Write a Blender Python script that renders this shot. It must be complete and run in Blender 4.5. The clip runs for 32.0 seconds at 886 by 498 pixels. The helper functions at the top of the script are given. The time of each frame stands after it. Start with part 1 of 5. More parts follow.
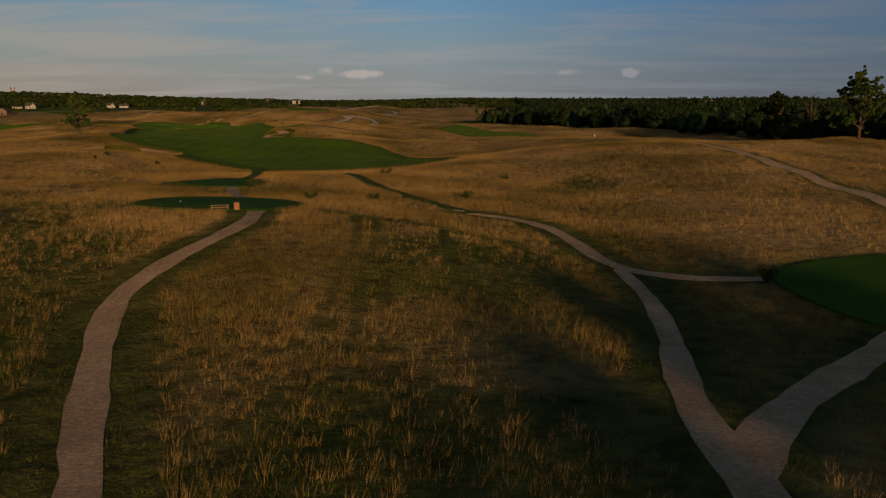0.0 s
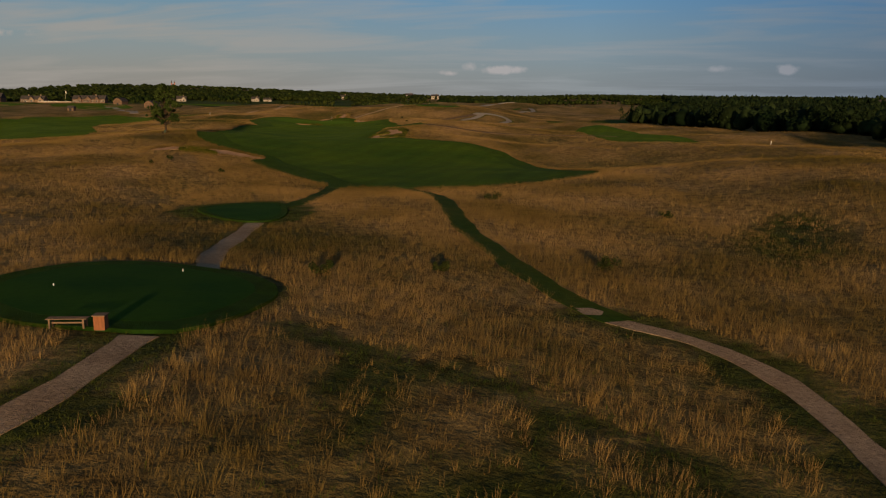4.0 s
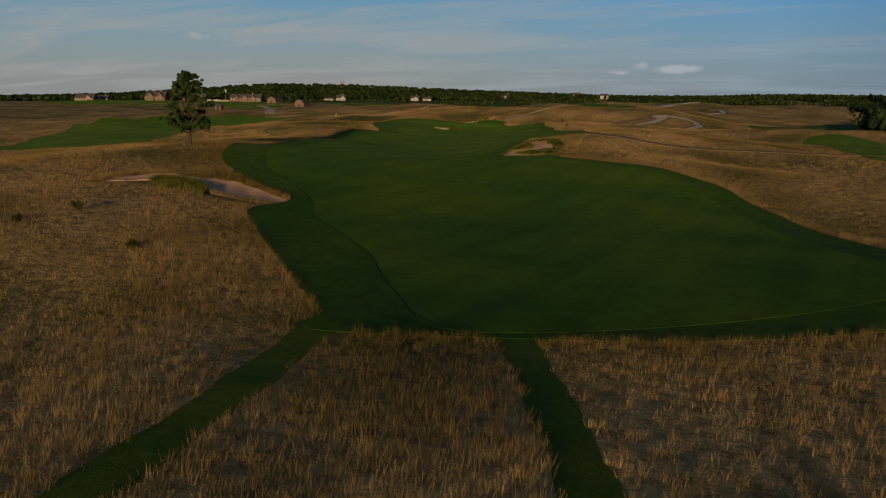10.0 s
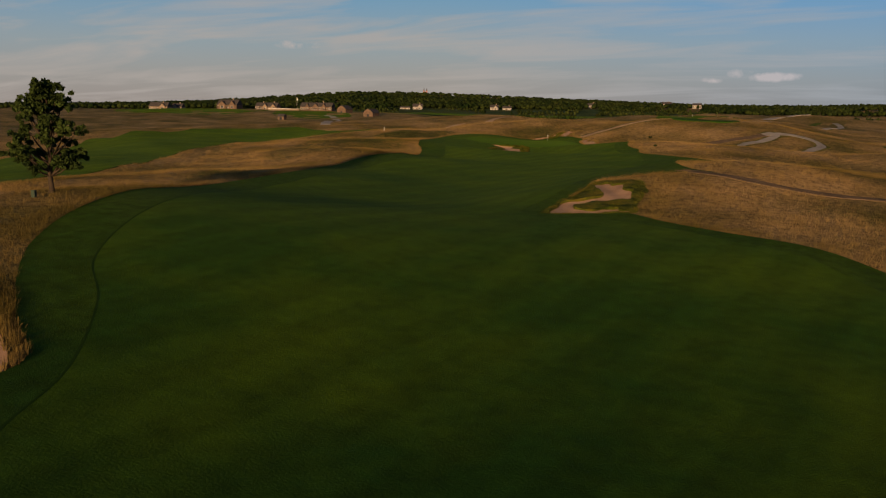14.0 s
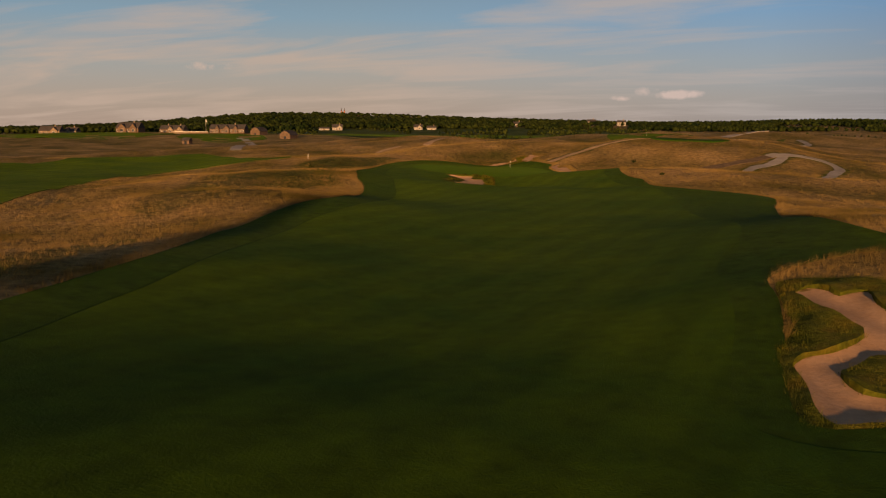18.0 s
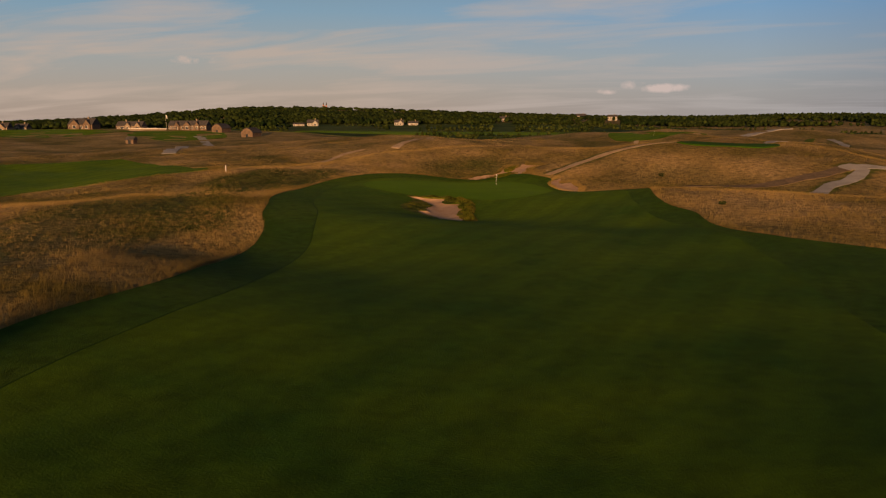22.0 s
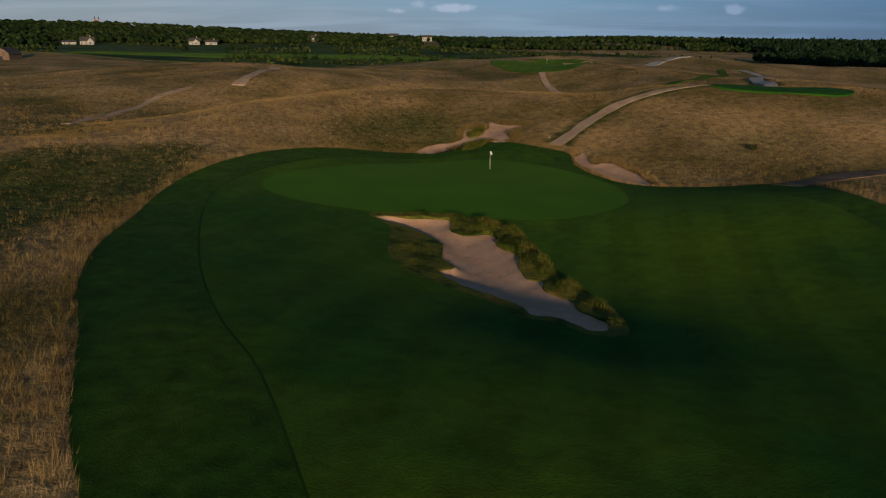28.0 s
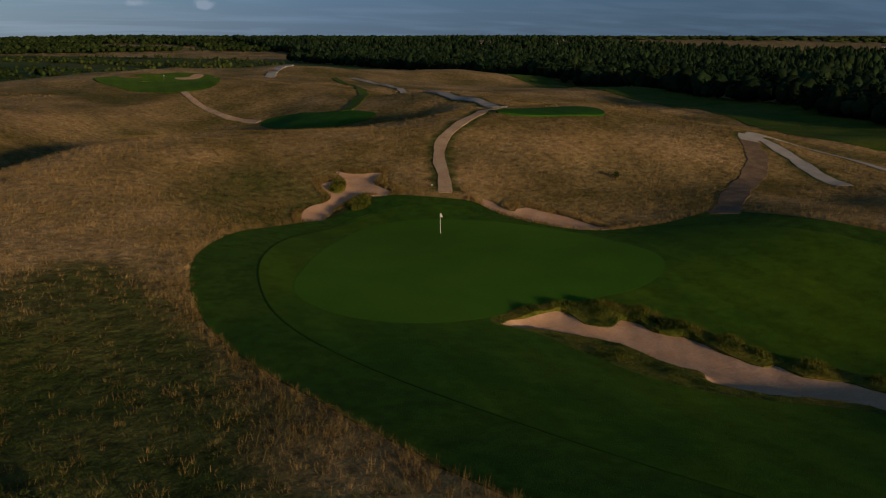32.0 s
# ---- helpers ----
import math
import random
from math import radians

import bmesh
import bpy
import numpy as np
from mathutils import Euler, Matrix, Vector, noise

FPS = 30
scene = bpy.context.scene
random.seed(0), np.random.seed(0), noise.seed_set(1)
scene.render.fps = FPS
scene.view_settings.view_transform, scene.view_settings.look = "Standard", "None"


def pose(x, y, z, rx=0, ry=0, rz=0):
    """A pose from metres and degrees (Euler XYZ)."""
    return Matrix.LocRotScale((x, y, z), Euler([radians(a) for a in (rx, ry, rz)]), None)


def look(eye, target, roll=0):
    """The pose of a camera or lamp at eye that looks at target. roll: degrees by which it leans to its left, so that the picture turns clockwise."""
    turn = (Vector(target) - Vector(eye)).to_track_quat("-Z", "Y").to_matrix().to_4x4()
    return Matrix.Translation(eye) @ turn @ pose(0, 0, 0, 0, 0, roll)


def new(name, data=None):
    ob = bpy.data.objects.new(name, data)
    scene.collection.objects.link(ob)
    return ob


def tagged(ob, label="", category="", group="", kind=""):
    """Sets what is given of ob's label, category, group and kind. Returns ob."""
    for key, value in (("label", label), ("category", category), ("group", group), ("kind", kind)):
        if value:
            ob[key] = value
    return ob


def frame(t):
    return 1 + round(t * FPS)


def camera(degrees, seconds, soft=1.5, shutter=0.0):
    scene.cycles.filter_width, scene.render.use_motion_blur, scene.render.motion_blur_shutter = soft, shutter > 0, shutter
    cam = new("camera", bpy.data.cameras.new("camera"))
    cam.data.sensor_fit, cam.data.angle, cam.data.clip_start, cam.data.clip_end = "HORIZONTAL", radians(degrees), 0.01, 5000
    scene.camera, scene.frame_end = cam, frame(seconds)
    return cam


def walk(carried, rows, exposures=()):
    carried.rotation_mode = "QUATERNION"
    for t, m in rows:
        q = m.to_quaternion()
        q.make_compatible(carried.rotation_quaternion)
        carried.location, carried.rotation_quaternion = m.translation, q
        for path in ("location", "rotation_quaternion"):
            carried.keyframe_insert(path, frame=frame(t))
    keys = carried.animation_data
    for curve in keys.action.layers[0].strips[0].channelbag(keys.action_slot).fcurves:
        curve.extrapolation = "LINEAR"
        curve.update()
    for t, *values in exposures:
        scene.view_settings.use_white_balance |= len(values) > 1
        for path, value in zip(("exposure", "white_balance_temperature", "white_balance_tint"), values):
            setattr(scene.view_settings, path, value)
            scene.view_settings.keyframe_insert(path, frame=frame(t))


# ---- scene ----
cam = camera(57.38, 32.0, 1.2)
# seconds, eye x y z, yaw, pitch, roll
ROWS = [
    (0.0, -0.00, 0.00, 13.00, 0.48, -10.03, -0.51),
    (0.5, 1.56, 4.24, 13.07, 1.50, -10.14, -0.48),
    (1.0, 2.76, 9.07, 13.06, 2.94, -10.17, -0.37),
    (1.5, 3.36, 13.65, 13.14, 4.49, -10.26, -0.21),
    (2.0, 3.38, 18.03, 13.08, 5.96, -10.28, -0.12),
    (2.5, 3.09, 22.56, 13.13, 7.22, -10.26, 0.00),
    (3.0, 2.60, 26.89, 13.16, 8.38, -10.23, 0.03),
    (3.5, 1.76, 31.38, 13.27, 9.32, -10.25, 0.06),
    (5.5, -3.87, 52.75, 13.24, 12.76, -10.20, 0.12),
    (6.0, -5.37, 58.21, 13.20, 13.59, -10.20, 0.10),
    (6.5, -6.86, 63.95, 13.23, 14.43, -10.26, 0.15),
    (7.0, -8.2, 69.65, 13.29, 15.32, -10.28, 0.14),
    (7.5, -9.37, 75.65, 13.29, 16.26, -10.28, 0.14),
    (8.0, -10.36, 81.9, 13.13, 17.29, -10.25, 0.19),
    (8.5, -11.2, 88.4, 13.06, 18.33, -10.25, 0.15),
    (9.0, -11.88, 94.69, 13.07, 19.45, -10.30, 0.12),
    (9.5, -12.40, 101.42, 13.06, 20.68, -10.31, 0.19),
    (10.0, -13.29, 108.36, 13.06, 21.79, -10.31, 0.28),
    (10.5, -14.01, 114.82, 13.18, 23.06, -10.36, 0.34),
    (11.0, -14.97, 121.27, 13.34, 24.26, -10.36, 0.43),
    (11.5, -16.08, 127.65, 13.60, 25.39, -10.43, 0.45),
    (12.0, -17.32, 133.90, 13.85, 26.34, -10.41, 0.59),
    (12.5, -18.79, 139.92, 14.19, 27.16, -10.32, 0.58),
    (13.0, -20.45, 145.91, 14.57, 27.60, -10.15, 0.55),
    (13.5, -22.50, 151.59, 14.78, 27.70, -10.00, 0.54),
    (14.0, -24.77, 157.14, 14.89, 27.76, -9.81, 0.52),
    (14.5, -27.71, 162.14, 15.05, 27.45, -9.70, 0.40),
    (16.5, -43.85, 186.12, 15.52, 25.07, -9.16, -0.14),
    (17.0, -48.09, 191.93, 15.30, 24.15, -8.88, -0.22),
    (17.5, -52.35, 197.76, 15.14, 23.12, -8.61, -0.31),
    (18.0, -56.31, 203.72, 15.29, 22.06, -8.44, -0.22),
    (18.5, -60.22, 209.98, 15.48, 21.16, -8.28, -0.13),
    (19.0, -64.07, 216.29, 15.63, 20.39, -8.26, -0.09),
    (19.5, -67.44, 223.05, 15.85, 19.92, -8.25, -0.21),
    (20.0, -70.07, 230.04, 15.94, 19.59, -8.22, -0.22),
    (20.5, -71.95, 237.40, 15.97, 19.48, -8.33, -0.38),
    (21.0, -73.18, 245.07, 16.33, 19.65, -8.36, -0.35),
    (21.5, -73.90, 252.78, 16.84, 20.14, -8.58, -0.28),
    (22.0, -74.04, 260.91, 17.19, 21.13, -8.87, -0.32),
    (22.5, -74.20, 268.44, 17.47, 22.16, -9.19, -0.30),
    (23.0, -74.78, 275.16, 17.81, 23.18, -9.60, -0.28),
    (23.5, -75.86, 281.96, 17.91, 24.12, -9.67, -0.19),
    (24.0, -77.19, 288.36, 18.08, 24.78, -9.95, -0.25),
    (24.5, -79.06, 294.56, 18.34, 25.22, -10.27, -0.37),
    (26.5, -98.37, 317.98, 19.37, 20.47, -12.77, 0.79),
    (27.0, -106.07, 322.44, 19.21, 16.25, -13.53, 0.56),
    (27.5, -113.21, 326.21, 18.93, 11.64, -14.15, 0.46),
    (28.0, -120.36, 329.80, 18.96, 6.62, -14.38, 0.32),
    (28.5, -126.41, 332.87, 19.32, 1.96, -14.53, 0.22),
    (29.0, -132.21, 336.06, 19.88, -2.28, -14.67, 0.03),
    (29.5, -137.14, 339.03, 20.54, -5.83, -14.81, 0.03),
    (30.0, -142.79, 341.72, 21.12, -9.47, -14.89, -0.13),
    (30.5, -149.22, 343.80, 22.07, -13.88, -14.95, -0.16),
    (31.0, -155.90, 346.20, 23.44, -18.63, -14.73, -0.26),
    (31.5, -161.42, 348.87, 24.28, -23.28, -14.68, -0.38),
    (32.0, -165.93, 351.64, 24.72, -28.00, -14.76, -0.47),
]
EXPOSURES = [(0.0, -0.18, 7500, 9), (3.5, -0.16, 7000, 6), (7.0, -0.18, 6100, 1), (9.5, -0.12, 6000, -1), (14.5, 0.12, 7200, 13), (16.5, 0.22, 9100, 23), (21.0, 0.22, 8500, 20), (24.5, 0.18, 7500, 15), (26.5, 0.08, 5500, 0), (28.0, 0.06, 5150, -2), (30.0, -0.03, 5300, -2), (32.0, -0.1, 5650, -1)]
walk(cam, [(t, pose(x, y, z, 90 + pitch, 0, yaw) @ pose(0, 0, 0, 0, 0, roll)) for t, x, y, z, yaw, pitch, roll in ROWS], EXPOSURES)

# ---- sky and sun ----
SUN_AZ, SUN_EL = 167.0, 6.6   # degrees clockwise from +y, degrees above the horizon
world = bpy.data.worlds.new("sky")
scene.world = world
world.use_nodes = True
wn, wl = world.node_tree.nodes, world.node_tree.links
wn.clear()


def wnode(kind, **values):
    n = wn.new(kind)
    for key, value in values.items():
        if key in n.inputs:
            n.inputs[key].default_value = value
    return n


sky = wn.new("ShaderNodeTexSky")
sky.sky_type, sky.sun_disc = "NISHITA", False
sky.sun_elevation, sky.sun_rotation = radians(SUN_EL), radians(SUN_AZ)
sky.air_density, sky.dust_density, sky.ozone_density = 1.0, 1.0, 2.0
coord = wn.new("ShaderNodeTexCoord")
split = wn.new("ShaderNodeSeparateXYZ")
wl.new(coord.outputs["Generated"], split.inputs[0])
# streaks of high cloud: noise on a flat layer far overhead
lift = wn.new("ShaderNodeMath")
lift.operation, lift.inputs[1].default_value = "ADD", 0.10
wl.new(split.outputs["Z"], lift.inputs[0])
plane = wn.new("ShaderNodeCombineXYZ")
for axis in "XY":
    div = wn.new("ShaderNodeMath")
    div.operation = "DIVIDE"
    wl.new(split.outputs[axis], div.inputs[0])
    wl.new(lift.outputs[0], div.inputs[1])
    wl.new(div.outputs[0], plane.inputs[axis])
stretch = wn.new("ShaderNodeMapping")
stretch.inputs["Scale"].default_value = (0.55, 1.25, 1.0)
stretch.inputs["Rotation"].default_value = (0, 0, radians(-12))
wl.new(plane.outputs[0], stretch.inputs[0])
streak = wnode("ShaderNodeTexNoise", Scale=1.15, Detail=9.0, Roughness=0.56, Distortion=0.5)
wl.new(stretch.outputs[0], streak.inputs["Vector"])


def wmath(operation, a, b=None):
    n = wn.new("ShaderNodeMath")
    n.operation = operation
    for slot, value in ((0, a), (1, b)):
        if value is None:
            continue
        if isinstance(value, (int, float)):
            n.inputs[slot].default_value = value
        else:
            wl.new(value, n.inputs[slot])
    return n.outputs[0]


def wmix(factor, a, b):
    n = wn.new("ShaderNodeMix")
    n.data_type = "RGBA"
    for slot, value in (("Factor", factor), ("A", a), ("B", b)):
        if isinstance(value, (int, float)):
            n.inputs[slot].default_value = value
        elif isinstance(value, tuple):
            n.inputs[6 if slot == "A" else 7].default_value = (*value, 1)
        else:
            wl.new(value, n.inputs[{"Factor": 0, "A": 6, "B": 7}[slot]])
    return n.outputs[2]


# thin evening haze: pinkish grey low down, blue higher up
haze = wn.new("ShaderNodeValToRGB")
ramp = haze.color_ramp
ramp.elements[0].position, ramp.elements[0].color = 0.0, (2.75, 2.6, 2.7, 1)
ramp.elements[1].position, ramp.elements[1].color = 1.0, (0.34, 0.58, 1.05, 1)
for at, colour in ((0.035, (2.7, 2.8, 3.1)), (0.075, (2.2, 2.9, 3.7)), (0.13, (1.15, 2.7, 4.6)), (0.26, (0.7, 1.3, 2.3))):
    ramp.elements.new(at).color = (*colour, 1)
wl.new(split.outputs["Z"], haze.inputs[0])
veiled = wmix(0.86, sky.outputs[0], haze.outputs[0])
cover = wn.new("ShaderNodeMapRange")
cover.inputs["From Min"].default_value, cover.inputs["From Max"].default_value = 0.45, 0.64
wl.new(streak.outputs["Fac"], cover.inputs["Value"])
low = wn.new("ShaderNodeMapRange")
low.inputs["From Min"].default_value, low.inputs["From Max"].default_value, low.inputs["To Min"].default_value, low.inputs["To Max"].default_value = 0.16, 0.34, 0.70, 0.14
wl.new(split.outputs["Z"], low.inputs["Value"])
cloudy = wmix(wmath("MULTIPLY", cover.outputs[0], low.outputs[0]), veiled, (3.5, 3.38, 3.42))
# small sunlit heaps of cloud low over the horizon: bearing, height, half width, half depth, strength
bearing = wmath("MULTIPLY", wmath("ARCTAN2", split.outputs["X"], split.outputs["Y"]), 57.3)
rise = wmath("MULTIPLY", split.outputs["Z"], 57.3)
lump = wnode("ShaderNodeTexNoise", Scale=70.0, Detail=5.0, Roughness=0.6)
wl.new(coord.outputs["Generated"], lump.inputs["Vector"])
heaps = None
for b0, e0, w, d, k in ((-6.0, 2.2, 2.0, 0.30, 1.0), (-8.1, 2.45, 1.5, 0.42, 0.42), (-9.9, 2.0, 1.2, 0.22, 0.5), (12.3, 2.1, 0.95, 0.33, 1.0), (8.2, 2.2, 1.3, 0.28, 0.6), (28, 3.2, 3.5, 0.25, 0.35), (-38, 4.2, 3.0, 0.4, 0.4)):
    u = wmath("POWER", wmath("ABSOLUTE", wmath("MULTIPLY", wmath("SUBTRACT", bearing, b0), 1.35 / w)), 2)
    v = wmath("POWER", wmath("ABSOLUTE", wmath("MULTIPLY", wmath("SUBTRACT", rise, e0), 1 / d)), 2)
    one = wmath("MULTIPLY", wmath("POWER", 2.718, wmath("MULTIPLY", wmath("ADD", u, v), -1)), k)
    heaps = one if heaps is None else wmath("MAXIMUM", heaps, one)
edge = wn.new("ShaderNodeMapRange")
edge.inputs["From Min"].default_value, edge.inputs["From Max"].default_value = 0.22, 0.60
wl.new(wmath("MULTIPLY", heaps, wmath("ADD", wmath("MULTIPLY", lump.outputs["Fac"], 2.4), -0.3)), edge.inputs["Value"])
final = wmix(wmath("MULTIPLY", edge.outputs[0], 0.85), cloudy, (4.9, 4.2, 4.1))
# the sky is paler in the west than in the east
GLOW_AZ = 242.0
toward = wmath("ADD", wmath("MULTIPLY", split.outputs["X"], math.sin(radians(GLOW_AZ))), wmath("MULTIPLY", split.outputs["Y"], math.cos(radians(GLOW_AZ))))
dusk = wn.new("ShaderNodeValToRGB")
dusk.color_ramp.elements[0].position, dusk.color_ramp.elements[0].color = 0.02, (0.30, 0.42, 0.58, 1)
dusk.color_ramp.elements[1].position, dusk.color_ramp.elements[1].color = 0.50, (1.1, 1.05, 1.0, 1)
dusk.color_ramp.elements.new(0.13).color = (0.50, 0.65, 0.86, 1)
dusk.color_ramp.elements.new(0.27).color = (0.90, 1.03, 1.16, 1)
wl.new(wmath("ADD", wmath("MULTIPLY", toward, 0.5), 0.5), dusk.inputs[0])
shaded = wn.new("ShaderNodeMix")
shaded.data_type, shaded.blend_type = "RGBA", "MULTIPLY"
shaded.inputs[0].default_value = 1.0
wl.new(final, shaded.inputs[6])
wl.new(dusk.outputs[0], shaded.inputs[7])
final = shaded.outputs[2]
back = wnode("ShaderNodeBackground", Strength=0.10)
wl.new(final, back.inputs["Color"])
world_out = wn.new("ShaderNodeOutputWorld")
wl.new(back.outputs[0], world_out.inputs["Surface"])

sun = new("sun", bpy.data.lights.new("sun", "SUN"))
sun.data.energy, sun.data.angle, sun.data.color = 5.0, radians(1.8), (1.0, 0.635, 0.335)
az, el = radians(SUN_AZ), radians(SUN_EL)
sun.matrix_world = look((0, 0, 80), Vector((0, 0, 80)) - Vector((math.sin(az) * math.cos(el), math.cos(az) * math.cos(el), math.sin(el))))

# ---- materials ----
def material(name, low, high, scale=0.4, rough=0.9, fine=None, fine_amount=0.5, bump=0.0, bump_scale=20.0, third=None, island=0.0, spec=0.03, stretch=(1, 1, 1), sheen=0.0, sheen_tint=(0.5, 0.6, 0.15), thin=0.0, stripe=None, mask=None):
    """A surface whose colour wanders between low and high in patches, with a finer grain over it."""
    m = bpy.data.materials.new(name)
    m.use_nodes = True
    nodes, links = m.node_tree.nodes, m.node_tree.links
    bsdf = nodes["Principled BSDF"]
    bsdf.inputs["Roughness"].default_value = rough
    bsdf.inputs["Specular IOR Level"].default_value = spec
    if sheen:
        bsdf.inputs["Sheen Weight"].default_value, bsdf.inputs["Sheen Roughness"].default_value = sheen, 0.45
        bsdf.inputs["Sheen Tint"].default_value = (*sheen_tint, 1)
    place = nodes.new("ShaderNodeTexCoord")
    mapping = nodes.new("ShaderNodeMapping")
    mapping.inputs["Scale"].default_value = stretch
    links.new(place.outputs["Object"], mapping.inputs[0])

    def noise_at(s, detail=4.0, roughness=0.55):
        n = nodes.new("ShaderNodeTexNoise")
        n.inputs["Scale"].default_value, n.inputs["Detail"].default_value, n.inputs["Roughness"].default_value = s, detail, roughness
        links.new(mapping.outputs[0], n.inputs["Vector"])
        return n.outputs["Fac"]

    ramp = nodes.new("ShaderNodeValToRGB")
    ramp.color_ramp.elements[0].position, ramp.color_ramp.elements[1].position = 0.36, 0.64
    ramp.color_ramp.elements[0].color, ramp.color_ramp.elements[1].color = (*low, 1), (*high, 1)
    if third:
        e = ramp.color_ramp.elements.new(0.5)
        e.color = (*third, 1)
    links.new(noise_at(scale), ramp.inputs[0])
    colour = ramp.outputs[0]
    if mask:   # a second pair of colours where the named share of the surface says so
        other = nodes.new("ShaderNodeValToRGB")
        other.color_ramp.elements[0].position, other.color_ramp.elements[1].position = 0.36, 0.64
        other.color_ramp.elements[0].color, other.color_ramp.elements[1].color = (*mask[1], 1), (*mask[2], 1)
        links.new(noise_at(0.25), other.inputs[0])
        share = nodes.new("ShaderNodeAttribute")
        share.attribute_name = mask[0]
        mixed = nodes.new("ShaderNodeMix")
        mixed.data_type = "RGBA"
        links.new(share.outputs["Fac"], mixed.inputs[0])
        links.new(colour, mixed.inputs[6])
        links.new(other.outputs[0], mixed.inputs[7])
        colour = mixed.outputs[2]
    if fine:
        span = nodes.new("ShaderNodeMapRange")
        span.inputs["From Min"].default_value, span.inputs["From Max"].default_value = 0.3, 0.7
        span.inputs["To Min"].default_value, span.inputs["To Max"].default_value = 1 - fine_amount, 1 + fine_amount
        links.new(noise_at(fine, 6.0, 0.7), span.inputs["Value"])
        scaled = nodes.new("ShaderNodeVectorMath")
        scaled.operation = "SCALE"
        links.new(colour, scaled.inputs[0])
        links.new(span.outputs[0], scaled.inputs["Scale"])
        colour = scaled.outputs[0]
    if island:
        geo = nodes.new("ShaderNodeNewGeometry")
        span = nodes.new("ShaderNodeMapRange")
        span.inputs["To Min"].default_value, span.inputs["To Max"].default_value = 1 - island, 1 + island
        links.new(geo.outputs["Random Per Island"], span.inputs["Value"])
        scaled = nodes.new("ShaderNodeVectorMath")
        scaled.operation = "SCALE"
        links.new(colour, scaled.inputs[0])
        links.new(span.outputs[0], scaled.inputs["Scale"])
        colour = scaled.outputs[0]
    if stripe:   # mower bands: width in metres, way of the bands in degrees, strength
        turned = nodes.new("ShaderNodeMapping")
        turned.inputs["Rotation"].default_value = (0, 0, radians(stripe[1]))
        links.new(place.outputs["Object"], turned.inputs[0])
        wave = nodes.new("ShaderNodeTexWave")
        wave.inputs["Scale"].default_value, wave.inputs["Distortion"].default_value, wave.inputs["Detail"].default_value = 0.314 / (2 * stripe[0]), 1.2, 1.0
        links.new(turned.outputs[0], wave.inputs["Vector"])
        span = nodes.new("ShaderNodeMapRange")
        span.inputs["From Min"].default_value, span.inputs["From Max"].default_value = 0.3, 0.7
        span.inputs["To Min"].default_value, span.inputs["To Max"].default_value = 1 - stripe[2], 1 + stripe[2]
        links.new(wave.outputs["Fac"], span.inputs["Value"])
        scaled = nodes.new("ShaderNodeVectorMath")
        scaled.operation = "SCALE"
        links.new(colour, scaled.inputs[0])
        links.new(span.outputs[0], scaled.inputs["Scale"])
        colour = scaled.outputs[0]
    links.new(colour, bsdf.inputs["Base Color"])
    if thin:   # leaves and blades let some light through
        through_ = nodes.new("ShaderNodeBsdfTranslucent")
        links.new(colour, through_.inputs["Color"])
        blend = nodes.new("ShaderNodeMixShader")
        blend.inputs[0].default_value = thin
        links.new(bsdf.outputs[0], blend.inputs[1])
        links.new(through_.outputs[0], blend.inputs[2])
        links.new(blend.outputs[0], nodes["Material Output"].inputs["Surface"])
    if bump:
        b = nodes.new("ShaderNodeBump")
        b.inputs["Strength"].default_value, b.inputs["Distance"].default_value = 1.0, bump
        links.new(noise_at(bump_scale, 5.0, 0.65), b.inputs["Height"])
        links.new(b.outputs[0], bsdf.inputs["Normal"])
    return m


M_GROUND = material("dry_meadow", (0.130, 0.095, 0.028), (0.345, 0.222, 0.092), scale=0.05, fine=0.9, fine_amount=0.6, bump=0.6, bump_scale=1.5, third=(0.240, 0.158, 0.062), mask=("green", (0.036, 0.047, 0.009), (0.085, 0.082, 0.020)))
M_FESCUE = material("tall_dry_grass", (0.098, 0.074, 0.020), (0.262, 0.171, 0.066), scale=0.05, fine=0.45, fine_amount=0.34, third=(0.184, 0.124, 0.044), island=0.15, thin=0.08)
M_LUSH = material("green_meadow_grass", (0.028, 0.050, 0.007), (0.072, 0.084, 0.014), scale=0.15, fine=0.8, fine_amount=0.4, island=0.3, thin=0.08)
M_ROUGH = material("first_cut_grass", (0.013, 0.038, 0.005), (0.028, 0.052, 0.005), scale=0.08, fine=0.8, fine_amount=0.5, bump=0.07, bump_scale=9, sheen=0.045, sheen_tint=(0.32, 0.55, 0.01))
M_FAIRWAY = material("fairway_grass", (0.014, 0.043, 0.005), (0.044, 0.074, 0.004), scale=0.07, fine=0.8, fine_amount=0.30, bump=0.05, bump_scale=7, stripe=(2.4, 6, 0.09), sheen=0.045, sheen_tint=(0.32, 0.55, 0.01))
M_GREEN = material("putting_green_grass", (0.025, 0.072, 0.005), (0.031, 0.083, 0.005), scale=0.2, fine=5, fine_amount=0.08, sheen=0.06, sheen_tint=(0.3, 0.5, 0.02))
M_TEE = material("tee_grass", (0.018, 0.060, 0.005), (0.032, 0.080, 0.005), scale=0.25, fine=3, fine_amount=0.15)
M_MOWN = material("mown_strip_grass", (0.034, 0.064, 0.006), (0.068, 0.083, 0.010), scale=0.2, fine=2, fine_amount=0.3, bump=0.04, bump_scale=8)
M_LINE = material("mowing_edge_grass", (0.011, 0.030, 0.004), (0.018, 0.040, 0.004), scale=0.3)
M_SAND = material("bunker_sand", (0.352, 0.212, 0.124), (0.431, 0.27, 0.166), scale=0.5, fine=4, fine_amount=0.10, bump=0.03, bump_scale=3)
